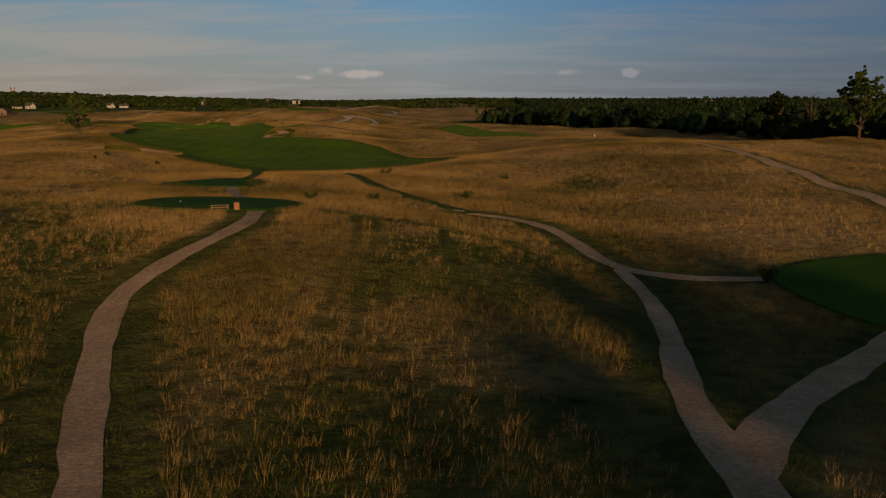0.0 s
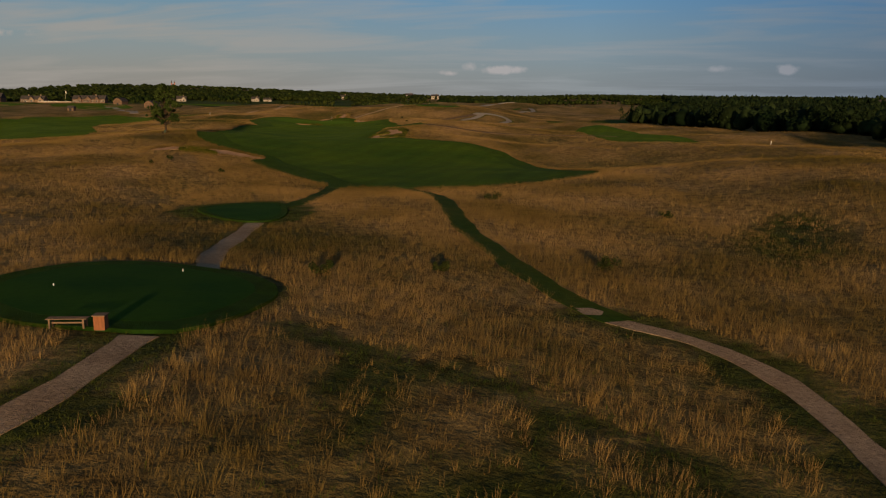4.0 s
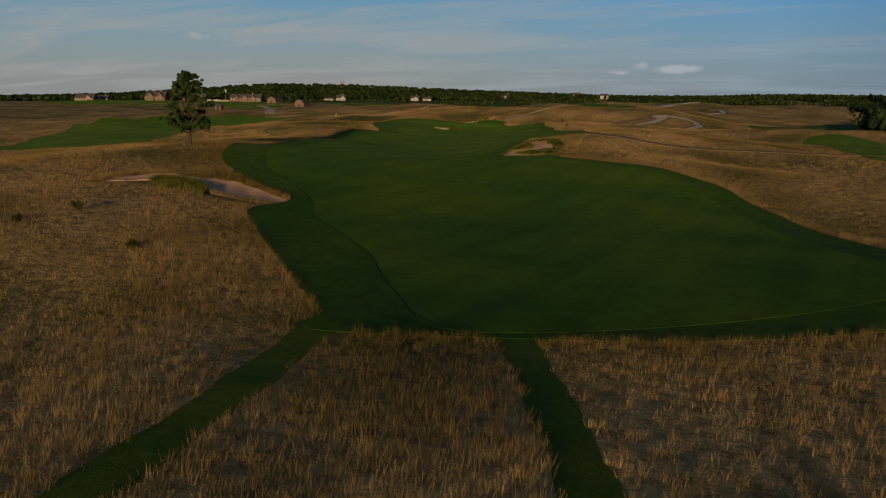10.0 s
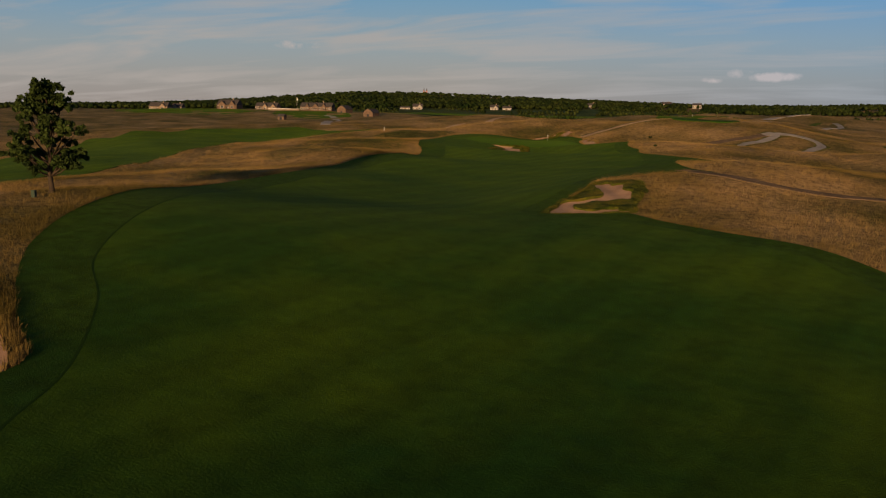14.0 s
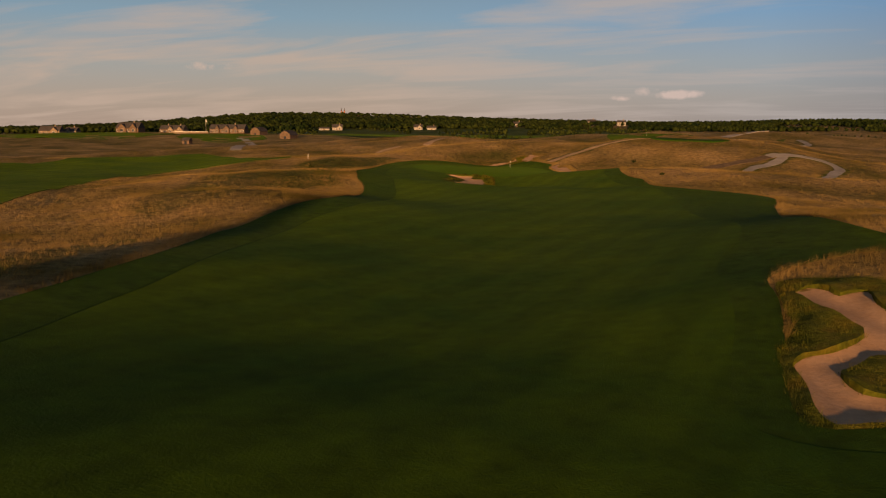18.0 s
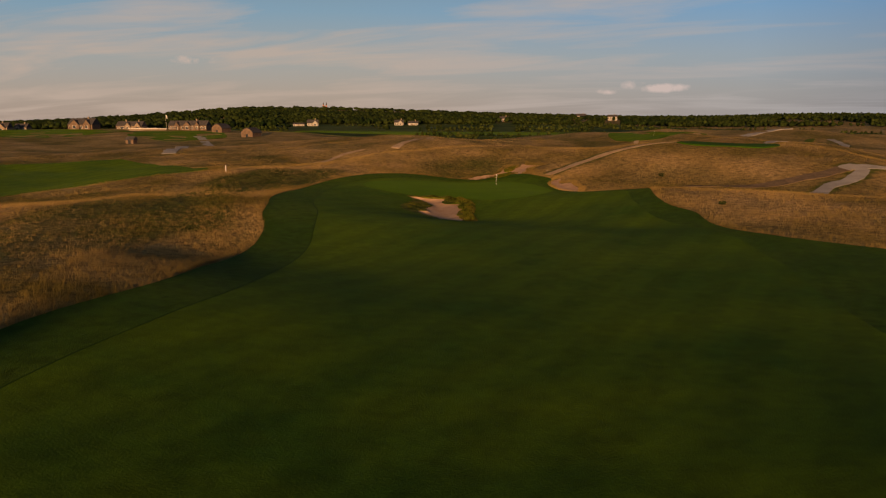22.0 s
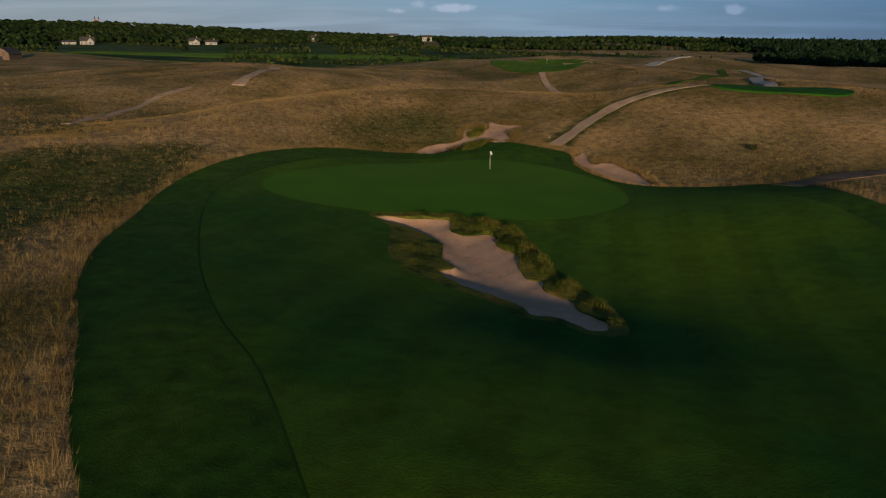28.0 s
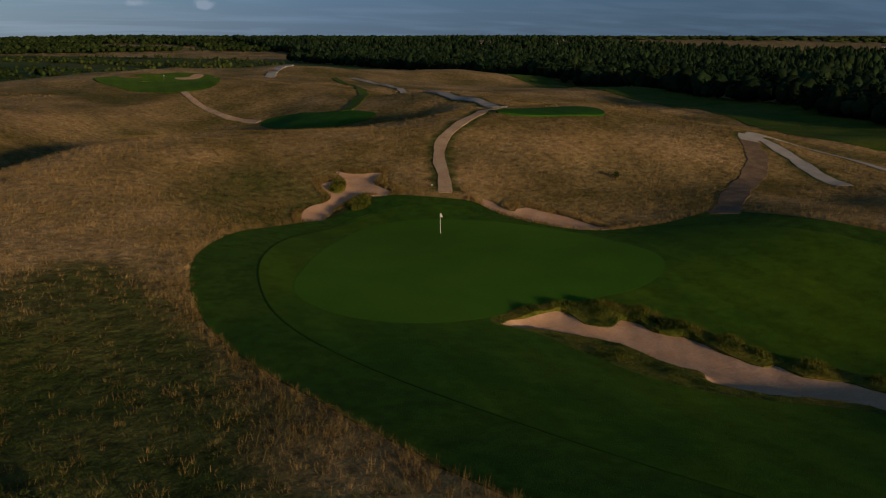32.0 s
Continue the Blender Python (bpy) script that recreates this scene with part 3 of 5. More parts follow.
BANK_FRONT = smooth([(-135.5, 401.1), (-133.1, 403.2), (-128.7, 404.1), (-124.8, 402.6), (-121.9, 400.2), (-120.4, 397.0), (-119.1, 393.1), (-118.2, 389.2), (-116.1, 385.5), (-114.6, 380.1), (-114.8, 375.1), (-116.9, 374.1), (-118.9, 377.0), (-121.1, 377.0), (-122.4, 379.8), (-124.4, 381.7), (-127.0, 383.2), (-129.3, 384.9), (-131.5, 389.3), (-132.3, 394.3), (-133.2, 398.4)], step=0.8)
SAND_BACK = smooth([(-137.2, 441), (-135.3, 444.5), (-131.5, 446.2), (-131.2, 450.6), (-129.4, 451.2), (-128.4, 449.6), (-127.6, 451.6), (-127.8, 454), (-126.2, 452.6), (-123.6, 451.4),
                    (-122.4, 450.6), (-123.8, 449.4), (-124.9, 447.6), (-124.2, 444.4), (-125.4, 443.6), (-127.4, 445.2), (-131.4, 443.6), (-134.2, 440.6), (-136.2, 439.6)], step=0.5)
SAND_RIGHT = smooth([(-115, 438.2), (-114, 436.4), (-113.4, 432.6), (-111.4, 433.4), (-109.8, 430.6), (-108.4, 428), (-107.6, 424.6), (-107, 422), (-109, 421.6), (-112, 425.4), (-114.8, 431), (-115.7, 434.8)], step=0.5)
SAND_LEFT = smooth([(-80.5, 176), (-80.4, 179.5), (-78.7, 184), (-74.4, 183.8), (-69.8, 184.6), (-65.9, 183.2), (-59.6, 179.8), (-58.8, 177.4), (-61.5, 176.5), (-66, 177), (-71.3, 180),
                    (-74.5, 181.1), (-77, 179.2), (-79, 176.6)], step=0.6)
SAND_PAIR = smooth([(-54.7, 253.4), (-54, 255.5), (-52.9, 254.6), (-52.4, 253.6), (-50.9, 254.7), (-50.7, 252.2), (-50, 250.7), (-48.9, 250.2), (-48.7, 248.6), (-48.1, 246), (-49.3, 245), (-51.4, 244.3), (-52, 243.5), (-53, 242.2), (-53, 241.1), (-52.6, 240.1), (-52, 239.6), (-50.4, 239.7), (-49.9, 240.3), (-48.7, 241.3), (-48.2, 241.8), (-47.9, 240.8), (-46.7, 240.8), (-46.7, 240.3), (-48.5, 239.3), (-50.2, 237.6), (-52.4, 236.4), (-53.6, 235.8), (-54.3, 237.3), (-54.5, 240.4), (-55, 242.4), (-54.2, 243.9), (-52.7, 245.2), (-52, 246.4), (-51.7, 247.8), (-53.2, 250.4)], step=0.5)
TEE_A = smooth([(-25.7, 66), (-27, 69.3), (-26.1, 73.9), (-23.1, 75.8), (-18.1, 74.8), (-14.9, 73), (-13, 70), (-12.8, 65.2), (-13.8, 62.2), (-16.8, 61.7), (-19.8, 61.9), (-23.1, 63.6)])
TEE_B = smooth([(-35.4, 106.4), (-36.2, 109.7), (-34.8, 113.0), (-31.9, 114.4), (-29.7, 113.5), (-27.6, 109.2), (-25.9, 104.1), (-25.8, 100.7), (-27.5, 99.5), (-31.6, 102.1)])
TEE_RIGHT = smooth([(20.2, 49.6), (22.3, 52.4), (26.3, 54.1), (31, 54), (34, 50), (33, 43), (28, 37.5), (22.5, 36.6), (20.6, 40.4), (20, 46)])
FAIR_LEFT = smooth([(-128, 222), (-145.8, 249), (-152.2, 266), (-158, 279), (-185, 318), (-203, 350), (-214, 378), (-203, 398), (-190, 410), (-200, 425),
                    (-240, 462), (-290, 480), (-305, 450), (-293, 400), (-262, 350), (-225, 304), (-185, 250), (-160, 215), (-140, 205)], step=3)
FAIR_RIGHT = smooth([(-4.9, 350), (4, 366), (16, 340), (24, 300), (30, 270), (21, 246), (12, 243), (3, 262), (-2, 300)], step=3)
GREEN_FAR = smooth([(-139, 651), (-124, 663), (-104, 672), (-96, 662), (-102, 630), (-108.6, 605), (-120, 599), (-133, 620)], step=3)
TEE_FAR = smooth([(-109.5, 556), (-104.8, 557), (-97.8, 546), (-92, 535), (-89.7, 528), (-94.4, 525.3), (-104.3, 528.3), (-109.3, 540)])
TEE_MID = smooth([(-92, 471), (-79.5, 477), (-70.5, 476), (-69.3, 471), (-74.3, 465), (-84, 466), (-90, 467)])
LAWN_CLUB = smooth([(-430, 690), (-415, 730), (-480, 800), (-520, 770), (-490, 720)], step=5)
LAWN_WEST = smooth([(-640, 690), (-560, 700), (-540, 780), (-640, 830), (-740, 780)], step=6)
FAIR_NORTH = smooth([(-420, 830), (-330, 860), (-260, 900), (-180, 910), (-180, 950), (-280, 960), (-400, 900)], step=6)
MEADOW = smooth([(52, 770), (40, 640), (24, 560), (0, 500), (-22, 462), (-6, 440), (28, 465), (50, 540), (66, 620), (76, 760)], step=4)
TEE_A_TOP, TEE_B_TOP = (line.mean(0) + (line - line.mean(0)) * 0.84 for line in (TEE_A, TEE_B))
ISLANDS = [smooth([(-74.1, 176.6), (-76.2, 180.3), (-73.8, 181.3), (-69.2, 179.3), (-66.8, 176), (-68.9, 175.5)], step=0.4),
           smooth([(-130.8, 449), (-128.5, 450.9), (-128.3, 449.1), (-129.8, 447.5)], step=0.4),
           smooth([(-130.4, 443.2), (-128, 444.5), (-127.8, 442.1), (-129.6, 440.7), (-130.9, 441.2)], step=0.4)]


# ---- building helpers ----
def part(name, bm, material_, parent=None, label=""):
    mesh = bpy.data.meshes.new(name)
    bm.to_mesh(mesh)
    bm.free()
    mesh.materials.append(material_)
    ob = new(name, mesh)
    if parent:
        ob.parent = parent
    if label:
        tagged(ob, label)
    return ob


def from_arrays(name, verts, faces, material_, smooth_=False):
    mesh = bpy.data.meshes.new(name)
    mesh.from_pydata([tuple(v) for v in verts], [], [tuple(f) for f in faces])
    mesh.materials.append(material_)
    if smooth_:
        mesh.polygons.foreach_set("use_smooth", np.ones(len(mesh.polygons), bool))
    mesh.update()
    return new(name, mesh)


def tri_mesh(name, verts, tris, material_, smooth_=False):
    """A large mesh of triangles, quickly."""
    verts, tris = np.ascontiguousarray(verts, np.float32), np.ascontiguousarray(tris, np.int32)
    mesh = bpy.data.meshes.new(name)
    mesh.vertices.add(len(verts))
    mesh.vertices.foreach_set("co", verts.ravel())
    mesh.loops.add(tris.size)
    mesh.loops.foreach_set("vertex_index", tris.ravel())
    mesh.polygons.add(len(tris))
    mesh.polygons.foreach_set("loop_start", np.arange(0, tris.size, 3, dtype=np.int32))
    mesh.polygons.foreach_set("use_smooth", np.full(len(tris), smooth_))
    mesh.materials.append(material_)
    mesh.update(calc_edges=True)
    return new(name, mesh)


def quads(nx, ny):
    i = np.arange(nx * ny).reshape(ny, nx)
    return np.stack([i[:-1, :-1], i[:-1, 1:], i[1:, 1:], i[1:, :-1]], -1).reshape(-1, 4)


from mathutils.geometry import delaunay_2d_cdt


def sheet(name, line, material_, raise_by=0.06, grid=2.0, depth=None, holes=(), skirt=0.45):
    """A mown or bare area that follows the land, with a turned-down edge. depth: a function of (x, y, distance from the edge) that sinks it."""
    xs, ys = np.meshgrid(np.arange(line[:, 0].min(), line[:, 0].max(), grid), np.arange(line[:, 1].min(), line[:, 1].max(), grid))
    xs, ys = xs.ravel() + 0.13, ys.ravel() + 0.07
    keep = inside(line, xs, ys)
    for rim in (line, *holes):
        keep &= edge_distance(rim, xs, ys) > grid * 0.35
    for rim in holes:
        keep &= ~inside(rim, xs, ys)
    pts2, edges = [], []
    for rim in (line, *holes):
        k, n = len(pts2), len(rim)
        pts2 += [Vector(p) for p in rim]
        edges += [(k + i, k + (i + 1) % n) for i in range(n)]
    pts2 += [Vector(p) for p in zip(xs[keep], ys[keep])]
    v, e, f, *_ = delaunay_2d_cdt(pts2, edges, [list(range(len(line)))], 1, 1e-4)
    p = np.array([tuple(q) for q in v])
    f = np.array([tuple(q) for q in f])
    mid = p[f].mean(1)
    for rim in holes:
        f = f[~inside(rim, mid[:, 0], mid[:, 1])]
        mid = p[f].mean(1)
    z = height(p[:, 0], p[:, 1]) + raise_by
    if depth is not None:
        z = z + depth(p[:, 0], p[:, 1], edge_distance(line, p[:, 0], p[:, 1]))
    verts = np.c_[p, z]
    faces = [tuple(q) for q in f]
    rim, low = set(), []
    for q in faces:
        rim.update(((q[0], q[1]), (q[1], q[2]), (q[2], q[0])))
    for a, b in sorted(k for k in rim if (k[1], k[0]) not in rim):
        k = len(verts) + len(low)
        low += [verts[b], verts[a], verts[a] - (0, 0, skirt), verts[b] - (0, 0, skirt)]
        faces.append((k, k + 1, k + 2, k + 3))
    verts = np.concatenate([verts, np.array(low)]) if low else verts
    return from_arrays(name, verts, faces, material_, True)


PATHS, VERGES = {}, {}


def path_line(name, points, width, verge=0.0):
    """The outline of a path; verge: the width of the short green grass along it."""
    PATHS[name] = ribbon(points, width)
    if verge:
        broad = tuple(w + 2 * verge for w in width) if isinstance(width, tuple) else width + 2 * verge
        VERGES[name] = ribbon(points, broad)
    return PATHS[name]


P_LEFT = path_line("left", [(-8.6, 13), (-9.3, 18.6), (-10.6, 21.7), (-12.5, 26.7), (-14.1, 31.1), (-15.3, 34.8), (-16.1, 38.7), (-16.0, 41.8), (-15.5, 45.6), (-14.5, 50.2), (-14.0, 55.4), (-14.8, 61.5)], 1.25, 1.5)
P_FORK_A = path_line("fork_a", [(0.6, 75.4), (1.9, 73.6), (5.4, 71.6), (8.1, 67.5), (9.5, 61.3), (10.4, 55.5), (11.7, 52.5), (13.5, 51.1), (15.8, 50.2), (19.6, 49.7)], 1.2, 1.5)
P_FORK_B = path_line("fork_b", [(11.2, 52.3), (11.3, 45), (10.5, 38), (9.5, 32.8), (8.6, 28.2), (8.1, 24.5), (8.0, 21.2), (7.6, 17), (7, 12)], (0.9, 1.6), 1.3)
P_FORK_C = path_line("fork_c", [(8.0, 20.6), (9.4, 23.2), (11.3, 26), (13.8, 29), (16.4, 31.8), (20, 35.6), (22, 37.6)], 1.6, 0.9)
P_TEES = path_line("tees", [(-26.7, 99.5), (-23.7, 88.4), (-21.6, 81.3), (-19.0, 75.2)], 1.4)
P_GREEN = path_line("green", [(-118, 441), (-115.2, 446.7), (-112.8, 452.5), (-108.6, 459.5), (-102.6, 465), (-96, 470), (-91.5, 475.5), (-86, 481), (-80, 489)], 1.7, 1.0)
P_CART = path_line("cart", [(-82, 486), (-77, 494), (-72.5, 508), (-70.3, 530), (-62, 560), (-50, 595), (-41.5, 622), (-41, 641), (-44.5, 655)], 2.8, 1.4)
P_RIGHT = path_line("right", [(-94.4, 417), (-80, 427.6), (-70, 434.2), (-63.6, 439.5), (-57.4, 446.8)], 3.2)
P_LOOP_A = path_line("loop_a", [(-57.4, 446.5), (-55.4, 449.2), (-53.6, 447), (-57, 438), (-61, 431.5), (-63.4, 424)], 2.8, 1.0)
P_LOOP_B = path_line("loop_b", [(-56, 447.6), (-50, 451.5), (-44.3, 452.6), (-40.7, 450), (-39.5, 443.5), (-42, 431.9), (-44, 415), (-46, 395)], 2.6, 1.0)
P_FAR = path_line("far", [(-119.9, 598), (-118.7, 586.5), (-115.4, 572.3), (-111.9, 564.7), (-109, 559)], 1.8)
P_FAR_B = path_line("far_b", [(-80, 646), (-78, 652), (-69.5, 672), (-60, 684)], 3.4)
P_HILL = path_line("hill", [(44, 148), (47.2, 133.8), (45.1, 117.2), (44.8, 105.7), (44.0, 95.9), (43.6, 88.0), (42.4, 77.9), (40, 64), (36, 55)], 2.0, 0.8)
TRAIL = path_line("trail", [(-47.7, 269.8), (-40.4, 265.5), (-34.2, 264), (-28, 265.5), (-22.7, 267.5), (-10, 270), (8, 268)], 1.9)
P_NORTH = path_line("north", [(-192.8, 522), (-193.2, 534), (-195, 547), (-198, 562), (-202, 579)], 3.0)
P_WEST = path_line("west", [(-199, 458), (-202.2, 469), (-205, 490), (-206, 507), (-203, 518)], 1.5)
P_LODGE = path_line("lodge", [(-285, 515), (-312, 556), (-345, 600), (-360, 640), (-410, 700), (-450, 745)], 5)
MOW_A = path_line("mow_a", [(-24.3, 145.5), (-21.1, 138.5), (-15.7, 124.9), (-10.9, 107.0), (-8.4, 98.0), (-6.0, 91.5), (-4.1, 86.0), (-2.5, 82.0), (-0.2, 77), (2.2, 73.6)], 1.8)
MOW_B = path_line("mow_b", [(-34.3, 144.5), (-31.4, 132.6), (-29.7, 124.0), (-28.9, 118.6), (-28.7, 113.8), (-29.0, 110.4)], 2.0)
STRIP_FAR = path_line("strip_far", [(-52, 656), (-57.5, 624), (-70, 585), (-79.4, 560), (-89.3, 542.7), (-93.5, 537.4)], 3)
for name_, points_, w_ in (("track_a", [(-5.9, 64.4), (-4.8, 51.0), (-4.9, 42.8), (-4.4, 36.6), (-4, 31)], 0.7), ("track_b", [(-7.3, 63.6), (-6.0, 50.2), (-6.1, 41.6), (-5.7, 33.3)], 0.7),
                           ("track_c", [(-2.1, 65.2), (-0.2, 56.7), (0.2, 48.5), (0.6, 42.0)], 0.8), ("track_d", [(-4.2, 64.0), (-0.9, 61.5), (3.2, 59.0), (6.3, 53.7)], 0.9), ("track_e", [(-11.3, 65.2), (-7.2, 62.9), (-3.2, 61.8), (0.5, 60.0), (4.1, 58.8), (7.2, 56.8), (9.0, 55.6)], 1.7)):
    VERGES[name_] = ribbon(points_, w_)
for name_, line_, grow_ in (("tee_a", TEE_A, 0.6), ("tee_b", TEE_B, 2.6), ("tee_right", TEE_RIGHT, 1.2)):   # short grass round the tees
    VERGES[name_] = line_.mean(0) + (line_ - line_.mean(0)) * (1 + grow_ / np.hypot(*(line_ - line_.mean(0)).T))[:, None]
# patches of green grass; the first also paints in a band of shade
LUSH_AND_SHADE = [smooth([(-143, 294), (-158, 322), (-172, 360), (-166, 382), (-146, 360), (-136, 336), (-128, 306), (-126, 293), (-128, 282)]), smooth([(-63.1, 96.7), (-38.2, 83.5), (-27.6, 72.4), (-23.5, 57.3), (-18.3, 53.3), (-16.9, 43.7), (-17.4, 38.7), (-16.4, 32), (-13, 24), (-11, 12), (-60, 12)]), smooth([(-7.0, 41.2), (-5.2, 52.9), (4.4, 58.4), (8.8, 52.3), (4.6, 39.3), (-0.5, 39.4), (-5.2, 36.4)]),
        smooth([(-8.2, 14), (-7, 24.5), (-3.8, 29), (2, 28), (7.2, 29.5), (7, 24), (6.4, 14)]), smooth([(-175, 418), (-160, 424), (-155.5, 405), (-156, 390), (-164, 384), (-180, 395)]),
        smooth([(-150, 345), (-140, 338), (-134, 345), (-150, 372), (-160, 392), (-172, 400), (-168, 380)]), smooth([(-104, 232), (-112, 246), (-118, 262), (-112, 268), (-105, 250), (-99, 232)]),
        # the next outline puts a shaded hollow into the grass colour
        smooth([(10.5, 101.2), (14.8, 113.8), (19.5, 117.8), (22.9, 115.1), (22, 103.3), (16.4, 90.1), (11.8, 84.3)]), smooth([(8.9, 64.1), (12.1, 67.7), (15.2, 64.8), (16.2, 61.6), (14.1, 55.6), (12.5, 57.3), (10.6, 60.8)]), smooth([(-5.1, 52.3), (-2.5, 57.2), (2.9, 56.6), (6.9, 54.6), (8.1, 51.2), (6.7, 48.0), (-0.1, 44.5), (-3.8, 46.1)])]
SANDS = [SAND_FRONT, SAND_BACK, SAND_RIGHT, SAND_LEFT, SAND_PAIR]
FIELDS = smooth([(-600, 905), (-470, 842), (-350, 800), (-250, 775), (-160, 765), (-60, 775), (40, 800), (60, 1050), (-120, 1260), (-420, 1330), (-700, 1200), (-860, 1040)], step=20)
BANK_PAIR = smooth([(-54.9, 235.6), (-55.4, 241), (-55.6, 244), (-54.9, 247.5), (-55.2, 251), (-55.6, 257), (-52.5, 257.6), (-49.6, 257), (-47.6, 250), (-46.8, 244), (-45.9, 240.2), (-48.5, 238.9), (-50.2, 237.2), (-52.4, 236), (-53.6, 235.4)], step=0.8)
MOWN = [BANK_PAIR, FIELDS, CUT, TEE_A, TEE_B, TEE_RIGHT, FAIR_LEFT, FAIR_RIGHT, GREEN_FAR, TEE_FAR, TEE_MID, LAWN_CLUB, LAWN_WEST, FAIR_NORTH, MEADOW]


def mown_at(x, y, sands=True):
    found = np.zeros(x.shape, bool)
    for line in MOWN + list(PATHS.values()) + (SANDS + list(VERGES.values()) if sands else []):
        found |= inside(line, x, y)
    return found


# ---- the ground: one sheet to the horizon ----
def spread(a, b, fine, far_lo, far_hi):
    core = np.arange(a, b + fine / 2, fine)
    grow = fine * np.cumsum(1.075 ** np.arange(1, 110))
    return np.concatenate([(a - grow[grow < a - far_lo])[::-1], core, b + grow[grow < far_hi - b]])


gx, gy = spread(-215, 60, 1.6, -4600, 4600), spread(-10, 500, 1.6, -3000, 4900)
GX, GY = np.meshgrid(gx, gy)
GZ = height(GX, GY)
for line in MOWN:
    GZ -= 0.14 * (inside(line, GX, GY) & (edge_distance(line, GX, GY) > 0.8) if len(line) < 900 else inside(line, GX, GY))
for line in SANDS:
    GZ -= 1.0 * inside(line, GX, GY)
ground = from_arrays("ground", np.stack([GX.ravel(), GY.ravel(), GZ.ravel()], 1), quads(len(gx), len(gy)), M_GROUND, True)
tagged(ground, "rolling meadow ground of dry golden grass", "ground", kind="structure")

first_cut = tagged(sheet("first_cut", CUT, M_ROUGH, 0.06, holes=[BANK_FRONT]), "dark green first cut of grass round the fairway", "grass", kind="structure")
fairway = tagged(sheet("fairway", FAIRWAY, M_FAIRWAY, 0.08, holes=[BANK_FRONT], skirt=0.03), "closely mown green fairway grass", "fairway", kind="structure")
putting_green = tagged(sheet("putting_green", GREEN, M_GREEN, 0.092, skirt=0.008), "smooth oval putting green of fine short grass", "putting green", kind="structure")
for points, label in ((LEFT_LINE, "dark edge of taller grass left by the mower"),):
    tagged(sheet("mowing_edge", ribbon(points, 0.12), M_LINE, 0.088, 3.0, holes=[]), label, "grass edge", "mowing edges", "structure")


def bowl(deep, rate=1.6, face=0.0):
    """Sinks the sand below its rim; face: how far it climbs away from the green."""
    return lambda x, y, d: -deep * (1 - np.exp(-d / rate)) - 0.04 + 0.05 * np.sin(x * 2.1 + y * 1.3) + face * np.clip((np.hypot(x + 128, y - 420) - 18) / 9, 0, 1)


def front_bowl(x, y, d):
    """Steep below the west lip, rising gently to the east bank."""
    across = np.clip((x + 0.42 * (y - 390) + 128) / 7.5, 0, 1)
    return (-0.5 + 0.45 * across) * (1 - np.exp(-d / 0.5)) - 0.03 + 0.05 * np.sin(x * 1.1 + y * 0.7) + 0.03 * np.sin(x * 3.1 - y * 2.3)


CLUMPS = [(-130.9, 403.1, 1.56, 0.33), (-127.5, 403.1, 1.56, 0.45), (-124.6, 401.2, 1.95, 0.68), (-122.2, 399.0, 1.56, 0.78), (-121.5, 395.4, 1.95, 0.65), (-119.9, 392.1, 1.43, 0.72), (-119.2, 389.9, 1.17, 0.55), (-117.5, 386.7, 1.56, 0.59), (-115.8, 382.4, 1.17, 0.45), (-115.1, 378.0, 0.91, 0.33), (-130.5, 392.5, 2.34, 0.2), (-129.2, 388.2, 1.56, 0.14)]


def bank_rise(x, y, d):
    """Shaggy mounds of turf side by side along the bank."""
    top = np.zeros(np.shape(x))
    for cx, cy, r, up in CLUMPS:
        top = np.maximum(top, up * np.exp(-((x - cx) ** 2 + (y - cy) ** 2) / (r * r)))
    return np.clip(d / 0.8, 0, 1) * (top + 0.05 * np.sin(x * 2.9) * np.sin(y * 2.4))


bank = tagged(sheet("bunker_bank", BANK_FRONT, M_BANK, 0.07, 0.8, bank_rise, [SAND_FRONT], 1.0), "shaggy yellow-green grass bank round the sand", "bank", kind="structure")
tagged(sheet("bunker_bank", BANK_PAIR, M_BANK, 0.04, 0.8, lambda x, y, d: 0.16 * np.clip(d, 0, 1) * (1 + np.sin(x * 1.7) * np.sin(y * 1.3)), [SAND_PAIR], 0.8), "rough green-brown turf round the forked sand", "bank", kind="structure")
for line, deep, label in ((SAND_FRONT, 0.4, "long ragged sand bunker in front of the green"), (SAND_BACK, 0.26, "branching sand bunker behind the green"), (SAND_RIGHT, 0.2, "narrow sand bunker below the tall grass"),
                          (SAND_LEFT, 0.22, "curving sand bunker beside the fairway"), (SAND_PAIR, 0.18, "forked sand bunker round a tongue of grass")):
    tagged(sheet("bunker_sand", line, M_SAND, -0.10 if line is SAND_BACK or line is SAND_RIGHT else 0.0, 0.6, front_bowl if line is SAND_FRONT else bowl(deep, 0.8, 0.12 if line is SAND_BACK or line is SAND_RIGHT else 0.0), skirt=0.9), label, "bunker", "sand bunkers", "structure")
SAND_FAR = smooth([(-110, 653), (-104, 657), (-99.5, 665), (-101.5, 668), (-106, 662), (-111.5, 657)], step=0.8)
tagged(sheet("bunker_sand", SAND_FAR, M_SAND, 0.2, 1.0), "thin sand bunker in the far fairway", "bunker", "sand bunkers", "structure")
for line in ISLANDS:
    tagged(sheet("grass_island", line, M_BANK, 0.0, 0.4, lambda x, y, d: 0.35 * (1 - np.exp(-d / 0.5)), skirt=0.6), "small shaggy island of grass in the sand", "grass island", "islands in the sand", "structure")
for line, label in ((TEE_A_TOP, "oval mown tee of short green grass"), (TEE_B_TOP, "small oval mown tee of short green grass")):
    tagged(sheet("tee", line, M_TEE, 0.156, skirt=0.004), label, "tee", "mown tees", "structure")
